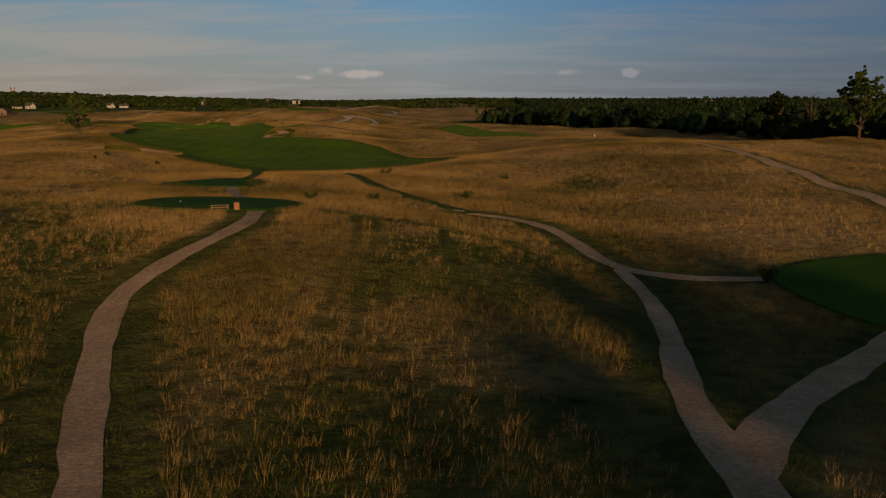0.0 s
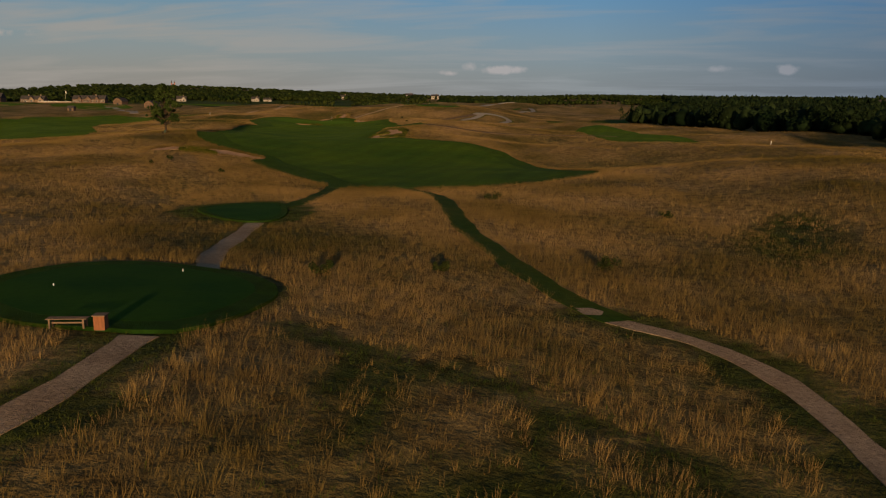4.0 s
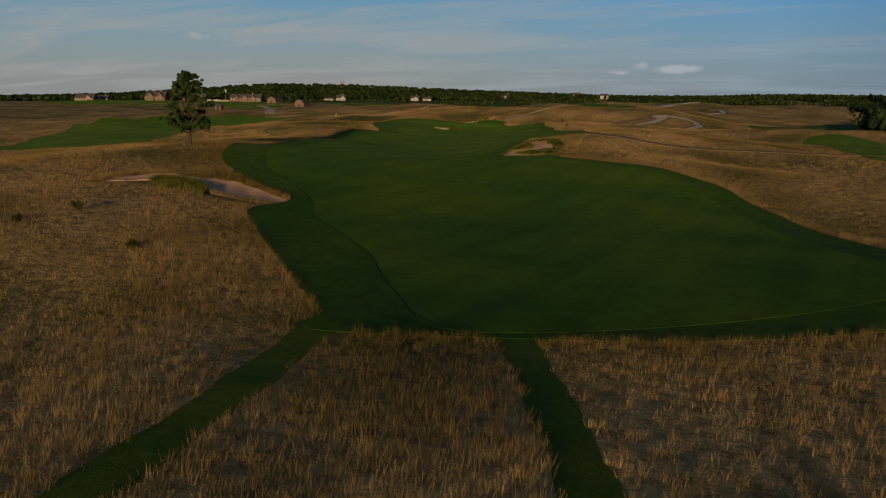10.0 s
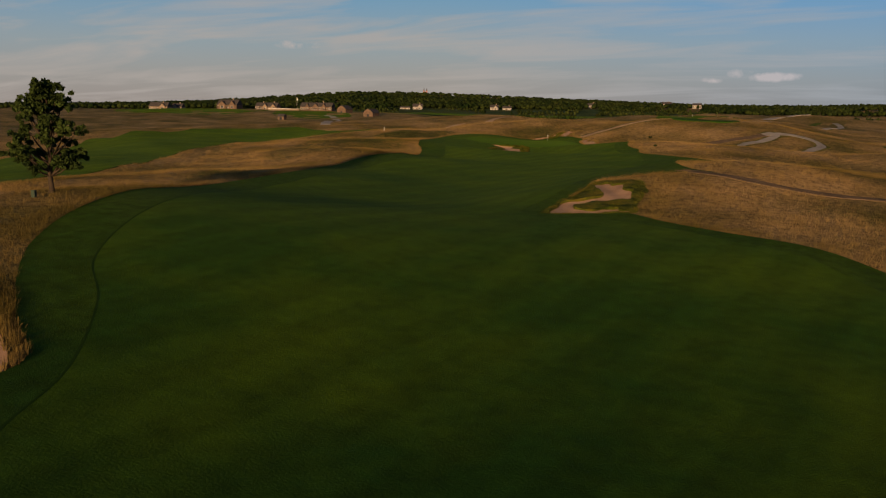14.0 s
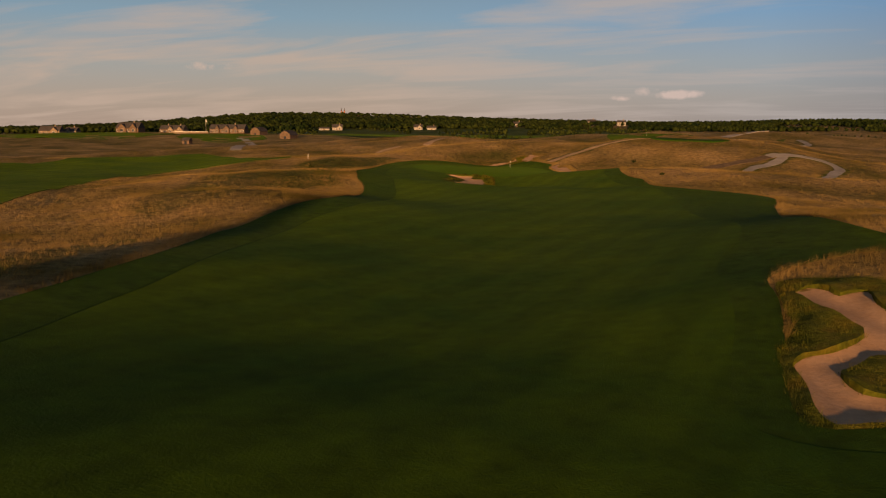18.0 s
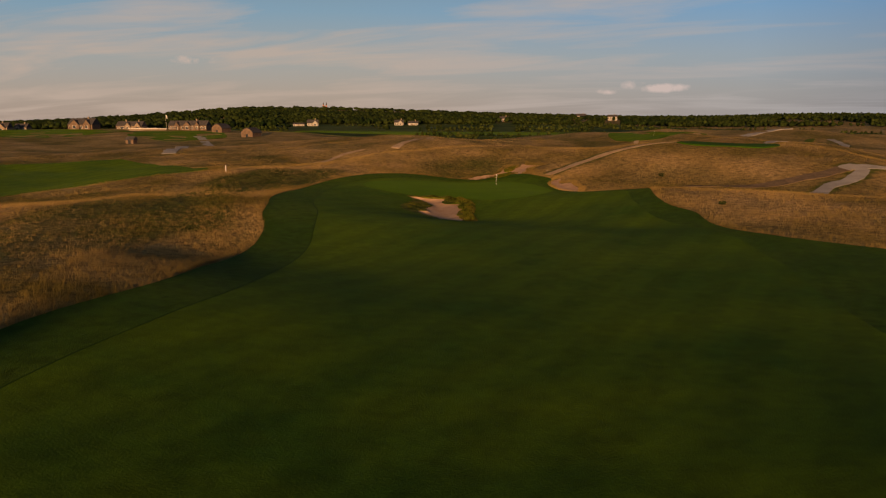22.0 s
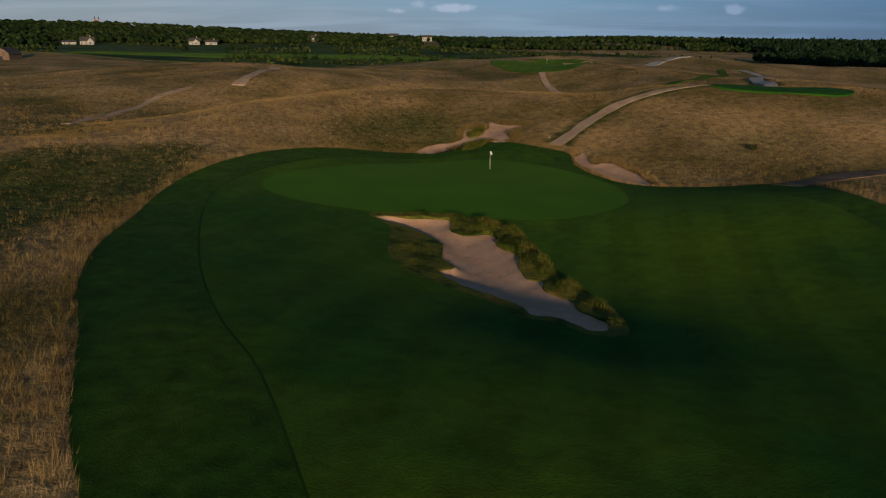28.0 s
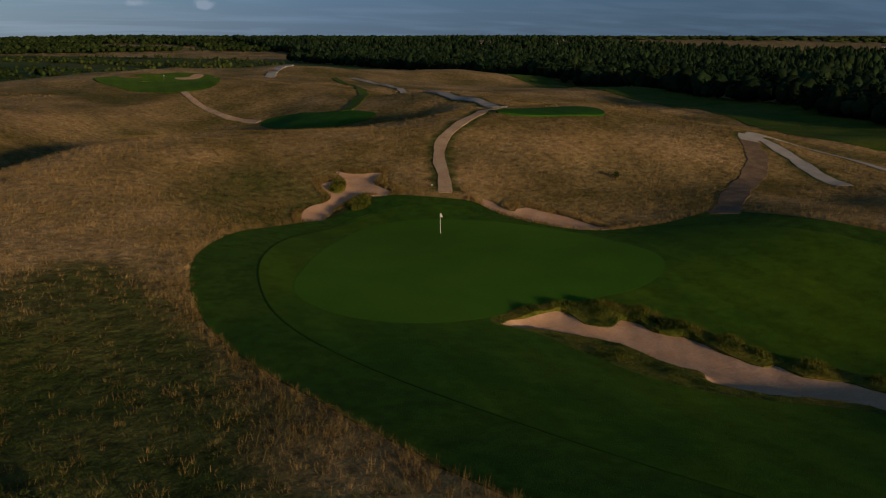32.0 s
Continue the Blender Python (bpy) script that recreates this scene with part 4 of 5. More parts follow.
for line, mat, label in ((TEE_A, M_ROUGH, "dark collar of longer grass round the tee"), (TEE_B, M_ROUGH, "dark collar of longer grass round the small tee"), (TEE_RIGHT, M_TEE, "round mown tee beside the gravel path"),
                         (TEE_FAR, M_TEE, "far mown tee in a hollow"), (TEE_MID, M_TEE, "mown tee on the rise by the path")):
    tagged(sheet("tee", line, mat, 0.15 if line is TEE_A or line is TEE_B else 0.28 if line is TEE_MID else 0.12, skirt=0.5), label, "tee", "mown tees", "structure")
tagged(sheet("field", FIELDS, M_FIELD, 0.25, 14.0), "green fields and rough pasture before the woods", "field", kind="structure")
for line, mat, label in ((FAIR_LEFT, M_FAIRWAY, "long green fairway of the next hole"), (FAIR_RIGHT, M_FAIRWAY, "green fairway in the hollow behind the hill"), (GREEN_FAR, M_FAIRWAY, "green fairway far off among the dunes"),
                         (LAWN_CLUB, M_FAIRWAY, "practice green below the lodge"), (LAWN_WEST, M_FAIRWAY, "wide lawn before the cottages"), (FAIR_NORTH, M_FAIRWAY, "far green fairway before the woods"),
                         (MEADOW, M_MOWN, "green wet meadow along the wood")):
    tagged(sheet("far_fairway", line, mat, 0.5 if line is FAIR_NORTH else 0.1, 4.0), label, "fairway", "further fairways", "structure")
for line, mat, label in ((P_LEFT, M_GRAVEL, "pale gravel walking path through the meadow"), (P_FORK_A, M_GRAVEL, "pale gravel walking path to the tee"), (P_FORK_B, M_GRAVEL, "worn gravel path that forks"),
                         (P_FORK_C, M_GRAVEL, "broad gravel path to the round tee"), (P_TEES, M_GRAVEL, "short gravel path between two tees"), (P_GREEN, M_GRAVEL, "pale gravel path up from the green"),
                         (P_RIGHT, M_DIRT, "bare dirt track beside the green"), (P_LOOP_A, M_ASPHALT, "grey cart path that bends back"), (P_LOOP_B, M_ASPHALT, "grey cart path along the slope"),
                         (P_CART, M_ASPHALT, "grey cart path winding over the dunes"), (P_FAR, M_GRAVEL, "narrow far gravel path"), (P_FAR_B, M_ASPHALT, "grey far cart path"), (P_HILL, M_GRAVEL, "pale gravel path behind the hill"),
                         (TRAIL, M_DIRT, "trodden dirt trail across the dry grass"), (P_NORTH, M_GRAVEL, "pale path over the far ridge"), (P_WEST, M_GRAVEL, "thin trodden trail on the slope"), (P_LODGE, M_ASPHALT, "grey road to the lodge"),
                         (MOW_A, M_MOWN, "mown green walking strip through the tall grass"), (MOW_B, M_MOWN, "mown green strip from the tee to the fairway"), (STRIP_FAR, M_MOWN, "far mown strip over a rise")):
    away = line[:, 1].min()
    tagged(sheet("path", line, mat, 0.03 if away < 140 else 0.09 if away < 480 else 0.22, 1.2), label, "path", "paths", "structure")


# ---- tall dry grass ----
HOLE = np.array(PLAY, float)


def line_distance(line, x, y):
    best = np.full(x.shape, 1e9)
    for a, b in zip(line[:-1], line[1:]):
        d = b - a
        u = np.clip(((x - a[0]) * d[0] + (y - a[1]) * d[1]) / (d @ d), 0, 1)
        best = np.minimum(best, np.hypot(x - a[0] - u * d[0], y - a[1] - u * d[1]))
    return best


def blades(rng, x, y, z, count, tall, wide, splay, lean=(0.10, 0.05)):
    """Clumps of narrow blades, tall and wide: one value a clump."""
    n = len(x) * count
    x, y, z, tall, wide = (np.repeat(a, count) for a in (x, y, z, tall, wide))
    turn, out = rng.uniform(0, 2 * np.pi, n), rng.uniform(0, 1, n)
    bx, by = x + np.cos(turn) * out * splay * 0.6, y + np.sin(turn) * out * splay * 0.6
    tall = tall * rng.uniform(0.6, 1.15, n)
    tx = bx + np.cos(turn) * splay * out * 0.7 + lean[0] * tall + rng.normal(0, 0.07, n) * tall
    ty = by + np.sin(turn) * splay * out * 0.7 + lean[1] * tall + rng.normal(0, 0.07, n) * tall
    face = rng.uniform(0, np.pi, n)
    wx, wy = np.cos(face) * wide / 2, np.sin(face) * wide / 2
    v = np.stack([np.stack([bx - wx, by - wy, z - 0.05], 1), np.stack([bx + wx, by + wy, z - 0.05], 1), np.stack([tx, ty, z + tall], 1)], 1)
    return v.reshape(-1, 3), np.arange(n * 3).reshape(-1, 3)


def greenness(x, y):
    """The share of fresh green grass among the dry."""
    g = 0.07 + 0.30 * np.clip((72 - y) / 16, 0, 1) + 0.15 * np.sin(x / 17 + 1.4 * np.sin(y / 23)) * np.sin(y / 14.5 + 1.1 * np.sin(x / 19)) + 0.08 * np.sin(x / 5.3 + y / 7.7)
    g += 0.16 * np.clip((y - 360) / 25, 0, 1) * np.clip((-125 - x) / 15, 0, 1) * (1 + np.sin(x / 3.1 + 1.3 * np.sin(y / 4.3)) * np.sin(y / 2.7))
    around = sum(height(x + dx, y + dy) for dx, dy in ((16, 0), (-16, 0), (0, 16), (0, -16))) / 4
    g += np.clip((around - height(x, y)) * 0.45, -0.2, 0.25)   # moist hollows are greener; this also puts their shade into the colour
    # green patches, some of them standing in for shade on the land
    for line in LUSH_AND_SHADE:
        in_patch = inside(line, x, y)
        g[in_patch] += np.clip(edge_distance(line, x[in_patch], y[in_patch]) / 4, 0.1, 0.7)
    return np.clip(g, 0.02, 0.9)


green_share = np.clip(1.15 * greenness(GX.ravel(), GY.ravel()), 0, 1)
for line in VERGES.values():
    green_share[inside(line, GX.ravel(), GY.ravel())] = 0.95
ground.data.attributes.new("green", "FLOAT", "POINT").data.foreach_set("value", green_share.astype(np.float32))


def tufts(seed, near, far, per_m2, count, tall, wide, splay, box=(-330, 130, -5, 640)):
    """Clumps between two distances from the line of play: those of dry grass and those of green grass."""
    rng = np.random.default_rng(seed)
    n = int((box[1] - box[0]) * (box[3] - box[2]) * per_m2)
    x, y = rng.uniform(box[0], box[1], n), rng.uniform(box[2], box[3], n)
    d = line_distance(HOLE, x, y)
    keep = (d >= near) & (d < far)
    x, y = x[keep], y[keep]
    thick = np.sin(x / 7.3 + 2 * np.sin(y / 11)) * np.sin(y / 6.1 + 1.7 * np.sin(x / 9.5)) + 0.6 * np.sin(x / 2.3 + y / 3.1)
    keep = rng.uniform(0, 1, len(x)) < np.clip(0.72 + 0.3 * thick, 0.25, 1)
    x, y, thick = x[keep], y[keep], thick[keep]
    keep = ~mown_at(x, y)
    for rim in SANDS:   # lower grass round the bunkers
        box_ = (x > rim[:, 0].min() - 3) & (x < rim[:, 0].max() + 3) & (y > rim[:, 1].min() - 3) & (y < rim[:, 1].max() + 3) & keep
        keep[box_] &= edge_distance(rim, x[box_], y[box_]) > 2.0
    x, y, thick = x[keep], y[keep], thick[keep]
    fresh = rng.uniform(0, 1, len(x)) < 0.7 * greenness(x, y)
    made = []
    for pick, share in ((~fresh, 1.0), (fresh, 0.5)):
        m = int(pick.sum())
        made.append(blades(rng, x[pick], y[pick], height(x[pick], y[pick]), count, share * tall * (0.85 + 0.15 * thick[pick]) * rng.uniform(0.7, 1.2, m), wide * rng.uniform(0.7, 1.3, m), splay))
    return made


def joined(pieces):
    v, t, k = [], [], 0
    for a, b in pieces:
        v.append(a)
        t.append(b + k)
        k += len(a)
    return np.concatenate(v), np.concatenate(t)


stands = [tufts(1, 0, 28, 11.5, 9, 0.48, 0.0145, 0.36), tufts(2, 28, 62, 4.2, 8, 0.46, 0.024, 0.50), tufts(3, 62, 120, 1.3, 6, 0.42, 0.075, 0.8), tufts(4, 120, 210, 0.5, 6, 0.36, 0.11, 1.2)]
tall_grass = tri_mesh("tall_grass", *joined([dry for dry, fresh in stands]), M_FESCUE)
tagged(tall_grass, "tall dry golden grass with seed heads", "tall grass", kind="stuff")
green_grass = tri_mesh("green_grass", *joined([fresh for dry, fresh in stands]), M_LUSH)
tagged(green_grass, "patches of shorter fresh green meadow grass", "meadow grass", kind="stuff")


def strip_tufts(seed, lines, gaps, per_m2, count, tall, wide, splay):
    """Short grass inside some outlines but outside others."""
    rng = np.random.default_rng(seed)
    made = []
    for line in lines:
        lo, hi = line.min(0), line.max(0)
        n = int(np.prod(hi - lo) * per_m2)
        x, y = rng.uniform(lo[0], hi[0], n), rng.uniform(lo[1], hi[1], n)
        keep = inside(line, x, y)
        x, y = x[keep], y[keep]
        for gap in gaps:
            keep = ~inside(gap, x, y)
            x, y = x[keep], y[keep]
        made.append(blades(rng, x, y, height(x, y), count, tall * rng.uniform(0.6, 1.3, len(x)), np.full(len(x), wide), splay))
    return joined(made)


solid = list(PATHS.values()) + MOWN + SANDS
verge_grass = tri_mesh("verge_grass", *strip_tufts(8, [VERGES[k] for k in ("left", "fork_a", "fork_b", "fork_c", "green", "hill", "loop_a", "loop_b", "track_a", "track_b", "track_c", "track_d", "track_e", "tee_a", "tee_b", "tee_right")], solid, 9, 6, 0.14, 0.02, 0.3), M_LUSH)
tagged(verge_grass, "short green grass along the paths and wheel tracks", "grass verge", kind="stuff")
rims = [SAND_BACK, SAND_RIGHT, SAND_LEFT]
outer = [c.mean(0) + (c - c.mean(0)) * (1 + 1.9 / np.maximum(np.hypot(*(c - c.mean(0)).T), 3))[:, None] for c in rims]
lip_grass = tri_mesh("lip_grass", *strip_tufts(9, outer, rims + [CUT], 22, 7, 0.42, 0.04, 0.3), M_FESCUE)
tagged(lip_grass, "shaggy grass hanging over the bunker lips", "grass lip", kind="stuff")


def fringe(seed, line, per_m, reach, count, tall, wide):
    """Taller grass that the mower leaves along the edge of the rough."""
    rng = np.random.default_rng(seed)
    step = np.roll(line, -1, 0) - line
    n = int(np.hypot(*step.T).sum() * per_m)
    k = rng.choice(len(line), n, p=np.hypot(*step.T) / np.hypot(*step.T).sum())
    p = line[k] + step[k] * rng.uniform(0, 1, n)[:, None] + rng.normal(0, reach, (n, 2))
    keep = ~mown_at(p[:, 0], p[:, 1])
    for rim in SANDS:
        keep &= edge_distance(rim, p[:, 0], p[:, 1]) > 1.6
    x, y = p[keep].T
    return blades(rng, x, y, height(x, y), count, tall * rng.uniform(0.7, 1.25, len(x)), np.full(len(x), wide), 0.3)


edge_grass = tri_mesh("edge_grass", *joined([fringe(12, CUT, 11, 0.9, 10, 0.56, 0.016), fringe(13, TEE_A, 10, 0.6, 10, 0.5, 0.013), fringe(14, TEE_B, 8, 0.6, 10, 0.45, 0.013)]), M_FESCUE)
tagged(edge_grass, "fringe of tall dry grass along the mown edges", "tall grass", kind="stuff")


def edge_tufts(seed, line, hole, per_m2, count, tall, wide):
    rng = np.random.default_rng(seed)
    lo, hi = line.min(0), line.max(0)
    n = int(np.prod(hi - lo) * per_m2)
    x, y = rng.uniform(lo[0], hi[0], n), rng.uniform(lo[1], hi[1], n)
    keep = inside(line, x, y) & ~inside(hole, x, y)
    x, y = x[keep], y[keep]
    z = height(x, y) + bank_rise(x, y, edge_distance(line, x, y))
    return blades(rng, x, y, z, count, tall * (0.22 + np.clip((z - height(x, y)) * 3.0, 0, 1.1)) * rng.uniform(0.5, 1.3, len(x)), np.full(len(x), wide), 0.35)


island_grass = strip_tufts(10, ISLANDS, [], 22, 6, 0.5, 0.05, 0.25)
bank_grass = tri_mesh("bank_grass", *joined([edge_tufts(7, BANK_FRONT, SAND_FRONT, 34, 6, 0.28, 0.035), (island_grass[0] + (0, 0, 0.15), island_grass[1]), strip_tufts(15, [BANK_PAIR], [SAND_PAIR], 26, 6, 0.28, 0.026, 0.3)]), M_BANK)
tagged(bank_grass, "shaggy yellow-green grass along the bunker", "grass", kind="stuff")


# ---- trees ----
def ball(sub=1):
    bm = bmesh.new()
    bmesh.ops.create_icosphere(bm, subdivisions=sub, radius=1.0)
    v = np.array([tuple(q.co) for q in bm.verts])
    t = np.array([[q.index for q in f.verts] for f in bm.faces])
    bm.free()
    return v, t


BALL_V, BALL_T = ball(1)
BALL2_V, BALL2_T = ball(2)


def leaf_cards(rng, centres, sizes, per, card):
    """Small leaf sprays over the surface of leafy lobes."""
    n = len(centres) * per
    c, s = np.repeat(centres, per, 0), np.repeat(sizes, per, 0)
    d = rng.normal(size=(n, 3))
    d /= np.linalg.norm(d, axis=1)[:, None]
    p = c + d * s * (rng.uniform(0.45, 1.0, n) ** 0.6)[:, None]
    a = rng.normal(size=(n, 3)) + d * 0.3
    a /= np.linalg.norm(a, axis=1)[:, None]
    b = np.cross(a, rng.normal(size=(n, 3)))
    b /= np.linalg.norm(b, axis=1)[:, None]
    w = (card * rng.uniform(0.6, 1.3, n))[:, None]
    v = np.stack([p - a * w, p + b * w * 0.55, p + a * w, p - b * w * 0.55], 1).reshape(-1, 3)
    k = np.arange(n)[:, None] * 4
    return v, np.concatenate([k + [0, 1, 2], k + [0, 2, 3]])


def limb_mesh(points, radii, sides=8):
    """A tapered round limb through the points."""
    bm = bmesh.new()
    rings = []
    for i, (p, r) in enumerate(zip(points, radii)):
        p = Vector(p)
        d = (Vector(points[min(i + 1, len(points) - 1)]) - Vector(points[max(i - 1, 0)])).normalized()
        side = d.orthogonal().normalized()
        up = d.cross(side)
        rings.append([bm.verts.new(p + (side * math.cos(a) + up * math.sin(a)) * r) for a in np.arange(sides) * 2 * math.pi / sides])
    for lo, hi in zip(rings[:-1], rings[1:]):
        for i in range(sides):
            bm.faces.new((lo[i], lo[(i + 1) % sides], hi[(i + 1) % sides], hi[i]))
    bm.faces.new(rings[-1])
    for f in bm.faces:
        f.smooth = True
    return bm


def leafy_tree(x, y, tall, seed, label, lobes, bare=False, leaves=M_LEAF, card=0.20, per=120):
    """lobes: (dx, dy, height share, radius) of the crown's masses, in shares of the tree's height."""
    rng = np.random.default_rng(seed)
    tree = new("tree")
    tree.location = (x, y, h(x, y) - 0.1)
    top = tall * 0.82
    trunk_pts = [(0, 0, 0), (0.05, 0.02, 0.5), (0.02, -0.06, tall * 0.2), (0.12, 0.04, tall * 0.45), (0.05, 0.1, top)]
    part("trunk", limb_mesh(trunk_pts, [0.034 * tall, 0.024 * tall, 0.020 * tall, 0.013 * tall, 0.003 * tall], 10), M_BARK, tree)
    for dx, dy, dz, r in lobes:
        tip = Vector((dx * tall, dy * tall, dz * tall))
        foot = Vector((0.06, 0.02, max(0.16, dz * 0.62 - 0.05) * tall))
        mid = foot.lerp(tip, 0.5) + Vector((rng.normal(0, 0.12), rng.normal(0, 0.12), -0.02 * tall))
        part("limb", limb_mesh([foot, mid, tip], [0.011 * tall, 0.007 * tall, 0.002 * tall], 6), M_BARK, tree)
        if bare:
            for k in range(5):
                a = foot.lerp(tip, rng.uniform(0.35, 0.95))
                b = a + Vector((rng.normal(0, 0.08), rng.normal(0, 0.08), rng.uniform(0.03, 0.12))) * tall
                part("twig", limb_mesh([a, a.lerp(b, 0.5) + Vector((0.05, 0.03, 0.02)), b], [0.004 * tall, 0.003 * tall, 0.001 * tall], 5), M_BARK, tree)
    if not bare:
        centres, sizes = [], []
        for dx, dy, dz, r in lobes:
            for k in range(9):
                off = rng.normal(size=3) * r * tall * (0.85, 0.85, 0.6)
                centres.append((dx * tall + off[0], dy * tall + off[1], dz * tall + off[2]))
                s = r * tall * rng.uniform(0.28, 0.6)
                sizes.append((s, s, s * 0.8))
        v, t = leaf_cards(rng, np.array(centres), np.array(sizes), per, card)
        crown = tri_mesh("crown", v, t, leaves)
        crown.parent = tree
    tagged(tree, label, "tree")
    return tree


ROUND = [(0.0, 0.0, 0.86, 0.12), (0.12, 0.05, 0.72, 0.13), (-0.13, 0.02, 0.74, 0.12), (0.2, -0.1, 0.5, 0.14), (-0.22, 0.06, 0.5, 0.14), (0.04, 0.18, 0.58, 0.14), (0.0, -0.18, 0.56, 0.14), (0.0, 0.0, 0.55, 0.16)]
TALL = [(dx, dy, 0.45 + 0.6 * (dz - 0.5) + 0.18, r) for dx, dy, dz, r in ROUND]


def ragged(seed, boughs, low, spread, lobe):
    """Small boughs round an egg-shaped, gappy crown."""
    r = np.random.default_rng(seed)
    made = []
    for k in range(boughs):
        up = r.uniform(low, 0.97)
        reach = spread * math.sin(math.pi * min(1, (1.02 - up) / 0.62) * 0.5) * (1 if up > low + 0.16 else 0.55 + (up - low) * 2.8) * r.uniform(0.45, 1.08)
        way = k * 2.4 + r.normal(0, 0.35)
        made.append((math.cos(way) * reach, math.sin(way) * reach, up, lobe * r.uniform(0.7, 1.3)))
    return made


OAK = ragged(77, 46, 0.24, 0.34, 0.043)
leafy_tree(-94.5, 208.4, 10.5, 11, "lone oak tree with dark leaves standing in dry grass", OAK, per=42, card=0.23)
leafy_tree(93, 233, 14.5, 21, "broad leafy tree at the edge of the wood", ragged(21, 34, 0.2, 0.36, 0.06), leaves=M_FOREST, card=0.28, per=55)
leafy_tree(103, 234, 16.5, 22, "bare dead tree with thin branches", ROUND, bare=True)
leafy_tree(92, 184, 15.5, 23, "large dark tree at the edge of the wood", ragged(23, 34, 0.2, 0.36, 0.06), card=0.28, per=55)
leafy_tree(101, 178, 16.0, 24, "large dark tree at the edge of the wood", ragged(24, 34, 0.2, 0.36, 0.06), card=0.28, per=55)
leafy_tree(108, 192, 14.0, 25, "large dark tree at the edge of the wood", ragged(25, 34, 0.2, 0.36, 0.06), card=0.28, per=55)
# unseen row behind the start, added to throw long shadows on the foreground
for k, (tx, ty, tt_) in enumerate([(2, -30, 4.6), (7, -31, 5.2), (12, -30, 6.8), (18, -31, 8.4), (25, -30, 9.6), (31, -31, 10.2), (38, -30, 10.6)]):
    leafy_tree(tx, ty, tt_, 31 + k, "unseen leafy tree in a row, added to shade the meadow", TALL, card=0.34, per=60)


def woods(name, xs, ys, tall, wide, seed, material_, label, fine=False, pointed=None):
    """Many crowns in one mesh: lumpy round heads, or pointed conifers where pointed is true."""
    rng = np.random.default_rng(seed)
    v0, t0 = (BALL2_V, BALL2_T) if fine else (BALL_V, BALL_T)
    n, m = len(xs), len(v0)
    v = np.repeat(v0[None], n, 0) * (1 + np.clip(rng.normal(0, 0.15, (n, m, 1)), -0.3, 0.22))
    turn = rng.uniform(0, 2 * np.pi, n)
    c, s = np.cos(turn)[:, None], np.sin(turn)[:, None]
    v = np.stack([v[..., 0] * c - v[..., 1] * s, v[..., 0] * s + v[..., 1] * c, v[..., 2]], -1)
    base = height(xs, ys)
    half = tall * 0.46
    if pointed is not None:
        squeeze = np.where(pointed[:, None], np.clip(0.62 - 0.5 * v[..., 2], 0.06, 1.2), 1.0)
        v[..., :2] *= squeeze[..., None]
    v = v * np.stack([wide / 2, wide / 2, half], 1)[:, None]
    v += np.stack([xs, ys, base + tall - half], 1)[:, None]
    t = (t0[None] + (np.arange(n) * m)[:, None, None]).reshape(-1, 3)
    ob = tri_mesh(name, v.reshape(-1, 3), t, material_, True)
    return tagged(ob, label, "woods", kind="stuff")


EDGE_Y, EDGE_X = [100, 200, 250, 300, 400, 464, 532, 606, 733, 900, 1100], [118, 108, 98, 82, 42, 16, 42, 60, 72, 66, 60]
rng = np.random.default_rng(5)
n_near = 1500
wy = rng.uniform(110, 1080, n_near)
wx = np.interp(wy, EDGE_Y, EDGE_X) + 3 + 60 * rng.uniform(0, 1, n_near) ** 1.4
woods("woods_edge", wx, wy, 4.8 + 4.6 * rng.uniform(0, 1, n_near) ** 1.3, rng.uniform(4, 7.5, n_near), 51, M_CONIFER, "dark mixed wood along the course", True, rng.uniform(0, 1, n_near) < 0.25)
front = rng.uniform(0, 1, n_near) < 0.30
fx, fy, ft = wx[front] - 3, wy[front], rng.uniform(6, 10.5, int(front.sum()))
lobes_c = np.concatenate([np.stack([fx + rng.normal(0, 1.3, len(fx)), fy + rng.normal(0, 1.3, len(fx)), height(fx, fy) + ft * q], 1) for q in (0.35, 0.5, 0.65, 0.8, 0.93)])
lobes_s = np.concatenate([np.stack([ft * q, ft * q, ft * 0.13], 1) for q in (0.22, 0.24, 0.21, 0.16, 0.09)])
tagged(tri_mesh("woods_foliage", *leaf_cards(rng, lobes_c, lobes_s, 26, 0.55), M_CONIFER), "leafy outer boughs of the dark wood", "woods", kind="stuff")
n_far = 8500
wy = rng.uniform(60, 1500, n_far)
wx = np.interp(wy, EDGE_Y, EDGE_X) + 62 + 520 * rng.uniform(0, 1, n_far) ** 1.5
woods("woods_east", wx, wy, rng.uniform(6.5, 11.5, n_far), rng.uniform(4, 7, n_far), 52, M_CONIFER, "unbroken woods stretching to the horizon", pointed=rng.uniform(0, 1, n_far) < 0.55)
n_ring = 15000
bear, reach = np.radians(rng.uniform(-22, 82, n_ring)), 1020 + 560 * rng.uniform(0, 1, n_ring) ** 1.3
wx, wy = -80 - np.sin(bear) * reach, 290 + np.cos(bear) * reach
clear = np.sin(wx / 90 + 1) * np.sin(wy / 70) + 0.8 * np.sin(wx / 37 + wy / 51) > 0.75
keep = ~(clear & (reach < 1350)) & ~((wx < -480) & (wy < 1060))
for hx_, hy_ in ((-399, 1336), (-340, 1565), (-287, 1548), (-485, 1178), (-470, 1187), (-568, 1113), (-583, 1106)):   # open ground before the houses
    off = np.abs(np.arctan2(wx + 80, wy - 290) - math.atan2(hx_ + 80, hy_ - 290))
    keep &= ~((off < 0.011) & (reach < math.hypot(hx_ + 80, hy_ - 290) + 14) & (reach > math.hypot(hx_ + 80, hy_ - 290) - 260))
wx, wy = wx[keep], wy[keep]
